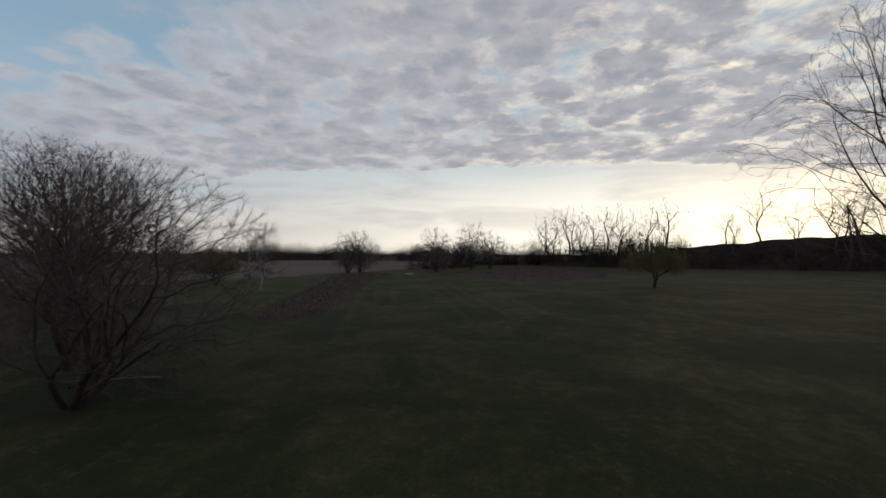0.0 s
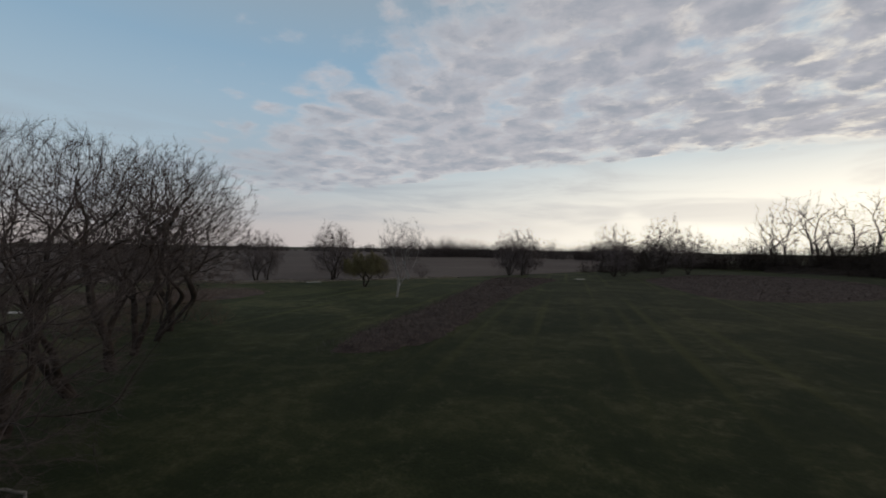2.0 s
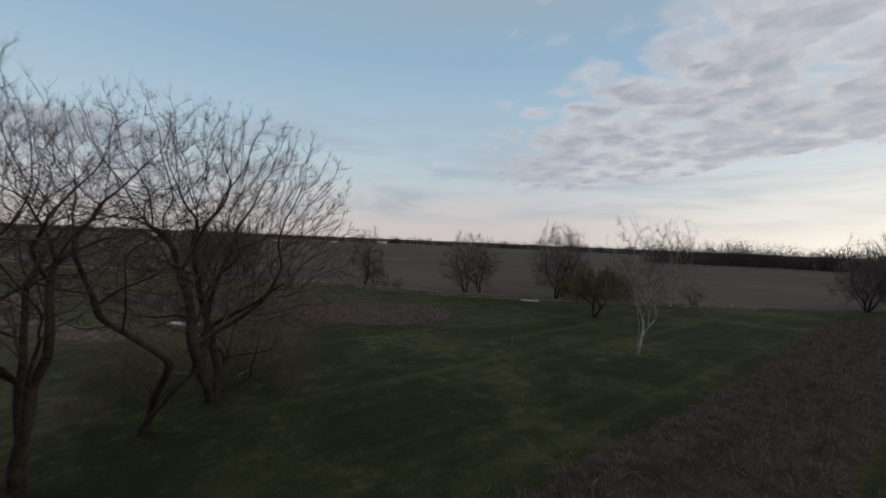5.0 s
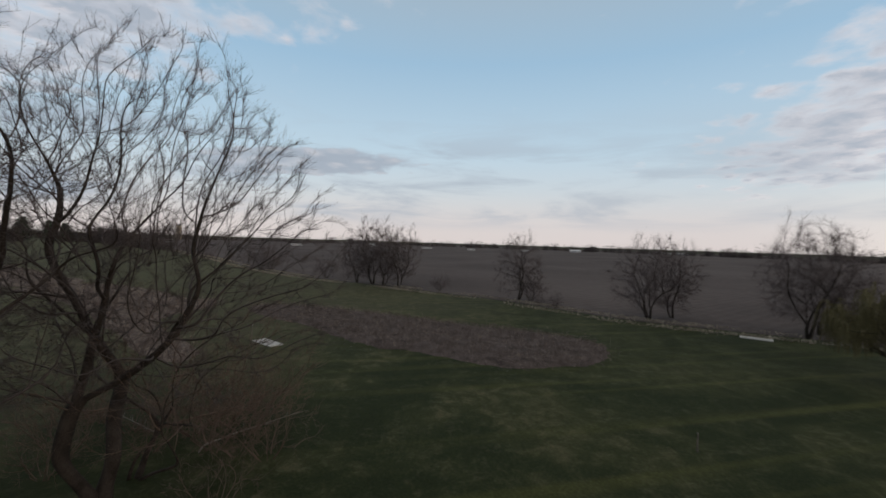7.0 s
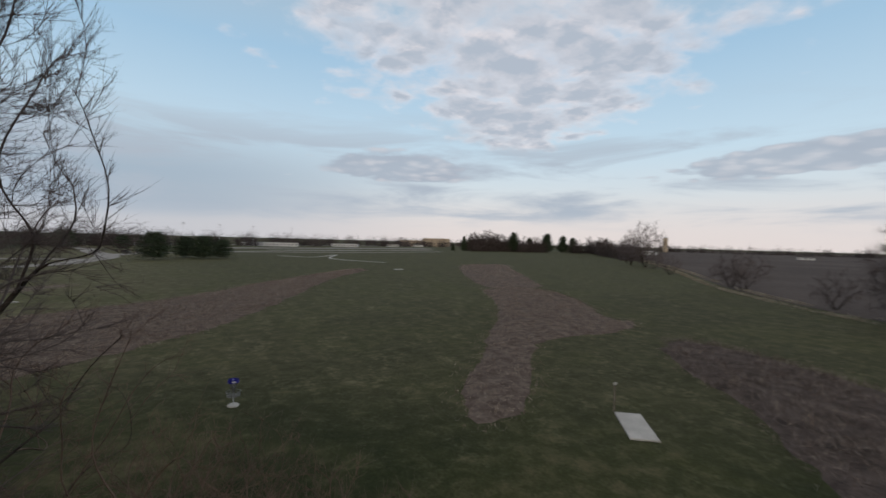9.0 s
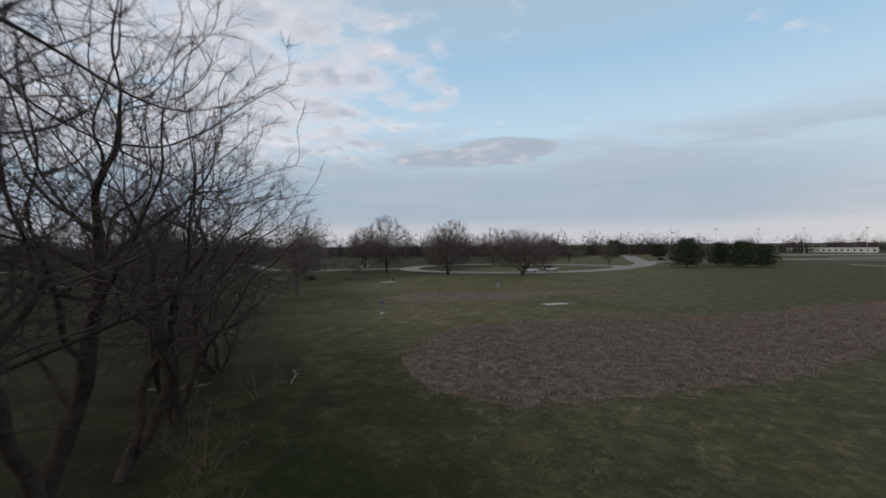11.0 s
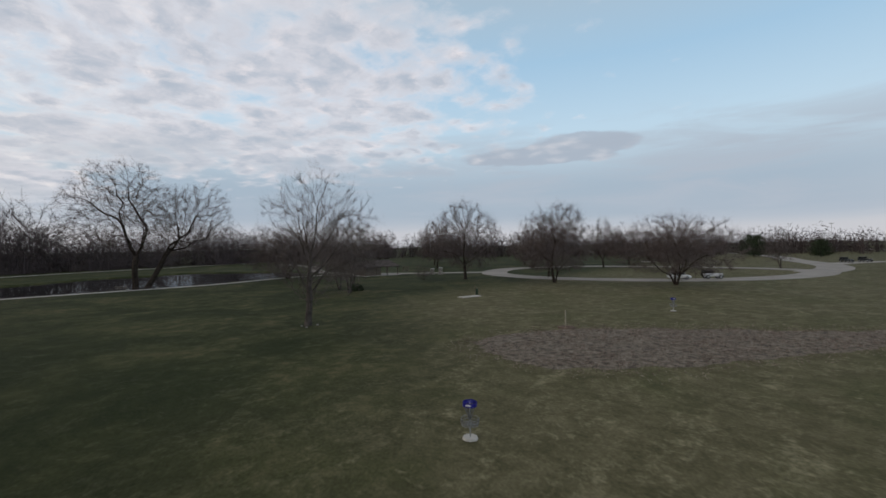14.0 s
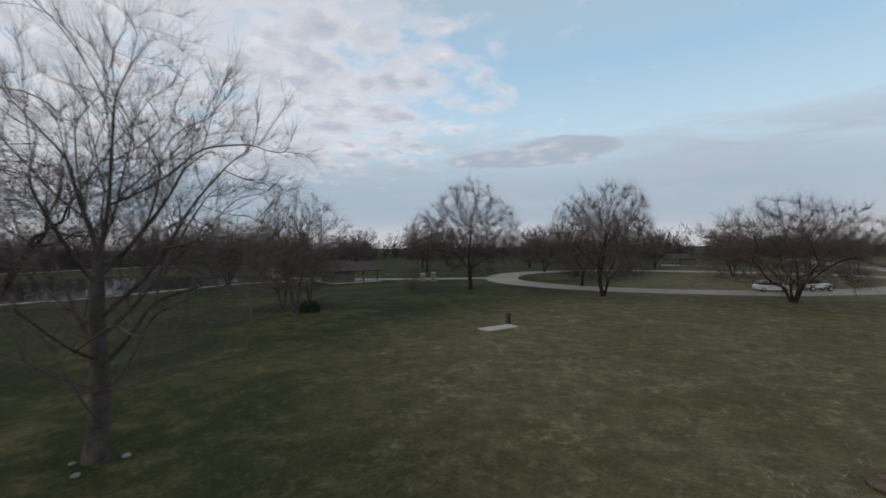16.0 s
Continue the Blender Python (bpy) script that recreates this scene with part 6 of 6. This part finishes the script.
for at_s, size_s, turn_s in (((38.3, -34.0), 0.22, 0.3), ((74.0, -11.6), 0.32, 1.0), ((73.8, -10.4), 0.26, 2.0), ((74.2, -16.2), 0.3, 0.7), ((15.0, -12.2), 0.13, 0.4), ((16.0, -12.3), 0.11, 1.4), ((15.3, -13.5), 0.12, 2.4)):
    bm = bmesh.new()
    bmesh.ops.create_icosphere(bm, subdivisions=2, radius=size_s)
    for vert in bm.verts:
        vert.co *= 1 + 0.25 * noise.noise(vert.co * 4 + Vector((turn_s, 0, 0)))
        vert.co.z = vert.co.z * 0.6 + size_s * 0.4
    rock = part("rock", bm, M["stone"])
    rock.matrix_basis = place(*at_s, turn_s)
    tagged(rock, "rough grey limestone rock in the grass", "rock", "rocks")


def cabinet(at, turn, h=1.7):
    """A pale utility box with a lid on a concrete foot."""
    root = empty("utility_cabinet", (*at, 0), turn)
    for name, size, z, mat in (("foot", (1.1, 0.8, 0.2), 0.08, "stone"), ("body", (0.9, 0.6, h - 0.25), h / 2 + 0.05, "stone"), ("lid", (1.0, 0.7, 0.1), h, "siding"), ("door", (0.7, 0.03, h - 0.6), h / 2 + 0.05, "stone")):
        bm = bmesh.new()
        bmesh.ops.create_cube(bm, size=1.0, matrix=Matrix.Translation((0, -0.31 if name == "door" else 0, z)) @ Matrix.Diagonal((*size, 1.0)))
        bmesh.ops.bevel(bm, geom=bm.edges[:], offset=0.012, segments=1, affect="EDGES")
        part(name, bm, M[mat], root)
    return tagged(root, "pale utility cabinet beside the park road", "cabinet", "utility cabinets")


cabinet((53.3, -72.6), 0.6)
cabinet((55.2, -71.6), 0.6, 1.45)


def picnic_table(at, turn):
    """A timber table with a bench on each side."""
    root = empty("picnic_table", (*at, 0), turn)
    for name, y, z, w in (("tabletop", 0, 0.74, 0.72), ("bench", -0.72, 0.44, 0.26), ("bench", 0.72, 0.44, 0.26)):
        part(name, box(bmesh.new(), (1.83, w, 0.05), (0, y, z), 0.008), M["wood"], root)
    for x in (-0.65, 0.65):
        bm = bmesh.new()
        rod(bm, (x, -0.62, 0.0), (x, -0.22, 0.72), 0.04, seg=6)
        rod(bm, (x, 0.62, 0.0), (x, 0.22, 0.72), 0.04, seg=6)
        rod(bm, (x, -0.8, 0.40), (x, 0.8, 0.40), 0.04, seg=6)
        part("trestle", bm, M["wood"], root)
    return tagged(root, "weathered wooden picnic table on the grass", "picnic table", "picnic tables")


table = picnic_table((76.2, -11.0), 1.4)
copy_thing(table, place(70.3, -76.6, 0.3))
copy_thing(table, place(81.9, -87.4, 0.9))

# dug earth round the stake by the tee
bm = bmesh.new()
bmesh.ops.create_uvsphere(bm, u_segments=28, v_segments=10, radius=0.75)
for vert in bm.verts:
    vert.co += Vector((1, 1, 0.6)) * 0.12 * noise.noise(vert.co * 2.6)
    vert.co.z *= 0.28
mound = part("earth_mound", bm, M["earth"], smooth=True)
mound.matrix_basis = place(-3.3, -25.9)
tagged(mound, "small mound of loose brown earth round a stake", "mound")


def house(w, d, h, rise, wall, roof, at, turn, label, name="house"):
    root = empty(name, (*at, 0), turn)
    bm = bmesh.new()
    box(bm, (w, d, h), (0, 0, h / 2))
    part("wall", bm, M[wall], root)
    bm = bmesh.new()
    if rise > 0.5:
        o = 0.5
        v = [bm.verts.new(p) for p in ((-w / 2 - o, -d / 2 - o, h), (w / 2 + o, -d / 2 - o, h), (w / 2 + o, d / 2 + o, h), (-w / 2 - o, d / 2 + o, h), (-w / 2 - o, 0, h + rise), (w / 2 + o, 0, h + rise))]
        for f in ((0, 1, 5, 4), (2, 3, 4, 5), (1, 2, 5), (3, 0, 4), (3, 2, 1, 0)):
            bm.faces.new([v[i] for i in f])
    else:
        box(bm, (w + 0.6, d + 0.6, 0.4), (0, 0, h + 0.2), 0.05)
    part("roof", bm, M[roof], root)
    for i in range(max(2, int(w / 3.2))):
        x = -w / 2 + (i + 0.5) * w / max(2, int(w / 3.2))
        for side in (-1, 1):
            bm = bmesh.new()
            box(bm, (1.2, 0.12, 1.2), (x, side * (d / 2 + 0.03), h * 0.55), 0.02)
            part("window", bm, M["glass"], root)
    return tagged(root, label, "house", "distant buildings")


HOUSES = [(-120, -395, 60, 12, 4.5, 0.0, "siding", "siding"), (-205, -425, 34, 12, 4.0, 0.0, "siding", "siding"), (-60, -380, 14, 9, 3.6, 2.0, "siding", "shingle"), (-20, -370, 16, 9, 3.4, 2.4, "siding", "shingle"),
          (40, -355, 15, 9, 3.4, 2.2, "tan", "shingle"), (85, -330, 15, 9, 3.4, 2.2, "siding", "shingle"), (135, -300, 14, 9, 3.6, 2.0, "siding", "shingle"), (-290, -480, 18, 9, 4.0, 2.2, "siding", "shingle"), (-340, -500, 16, 9, 4.0, 2.2, "siding", "shingle"),
          (-470, -430, 12, 10, 8.0, 0.0, "siding", "siding"), (-620, 40, 15, 9, 3.4, 2.4, "white", "shingle"), (-660, -40, 12, 9, 3.2, 2.4, "white", "siding"), (-640, 180, 13, 9, 3.4, 2.2, "white", "shingle"), (-690, 270, 18, 10, 3.4, 2.0, "white", "siding"),
          (-560, -120, 14, 9, 3.4, 2.2, "white", "shingle"), (-600, 100, 11, 9, 3.2, 2.0, "white", "shingle"), (-760, 460, 60, 14, 3.0, 1.0, "white", "siding"), (-480, -230, 16, 9, 6.0, 2.0, "siding", "shingle")]
for x, y, w, d, h, rise, wall, roof in HOUSES:
    house(w * 0.85, d * 0.85, h * 0.7, rise * 0.85, "siding" if wall == "white" else wall, roof, (x, y), math.atan2(y, x) + math.pi / 2, "pale low building far beyond the lawn" if rise < 0.5 else "small pale house with a pitched roof far off")
house(70, 24, 9, 0.0, "tan", "tan", (-380, -560), math.atan2(-560, -380) + math.pi / 2, "large flat-roofed tan building far off", "school_building")
house(44, 24, 13, 0.0, "tan", "tan", (-412, -570), math.atan2(-560, -380) + math.pi / 2, "higher flat-roofed tan block far off", "school_building")
silo = empty("silo", (-798, -405, 0), 0.0, 1.8)
bm = bmesh.new()
bmesh.ops.create_cone(bm, cap_ends=True, segments=20, radius1=2.4, radius2=2.4, depth=14, matrix=Matrix.Translation((0, 0, 7)))
part("barrel", bm, M["tan"], silo)
bm = bmesh.new()
bmesh.ops.create_cone(bm, cap_ends=True, segments=20, radius1=2.5, radius2=0.3, depth=1.6, matrix=Matrix.Translation((0, 0, 14.8)))
part("roof", bm, M["steel"], silo)
tagged(silo, "grey farm silo beyond the hedgerow", "silo")


def light_pole(at, h, turn):
    root = empty("light_pole", (*at, 0), turn)
    part("shaft", rod(bmesh.new(), (0, 0, 0), (0, 0, h), 0.13, 0.07, 8), M["steel"], root)
    bm = bmesh.new()
    box(bm, (2.0, 0.12, 0.12), (0, 0, h - 0.2), 0.02)
    for x in (-0.8, 0.0, 0.8):
        box(bm, (0.42, 0.4, 0.4), (x, 0.2, h + 0.1), 0.04)
    part("lamp_head", bm, M["steel"], root)
    return tagged(root, "tall sports field light pole far off", "light pole", "light poles")


pole = light_pole((-46, -300), 17, 0.3)
for x, y in ((-70, -318), (-95, -330), (-22, -330), (-130, -350), (14, -345)):
    copy_thing(pole, place(x, y, 0.3))
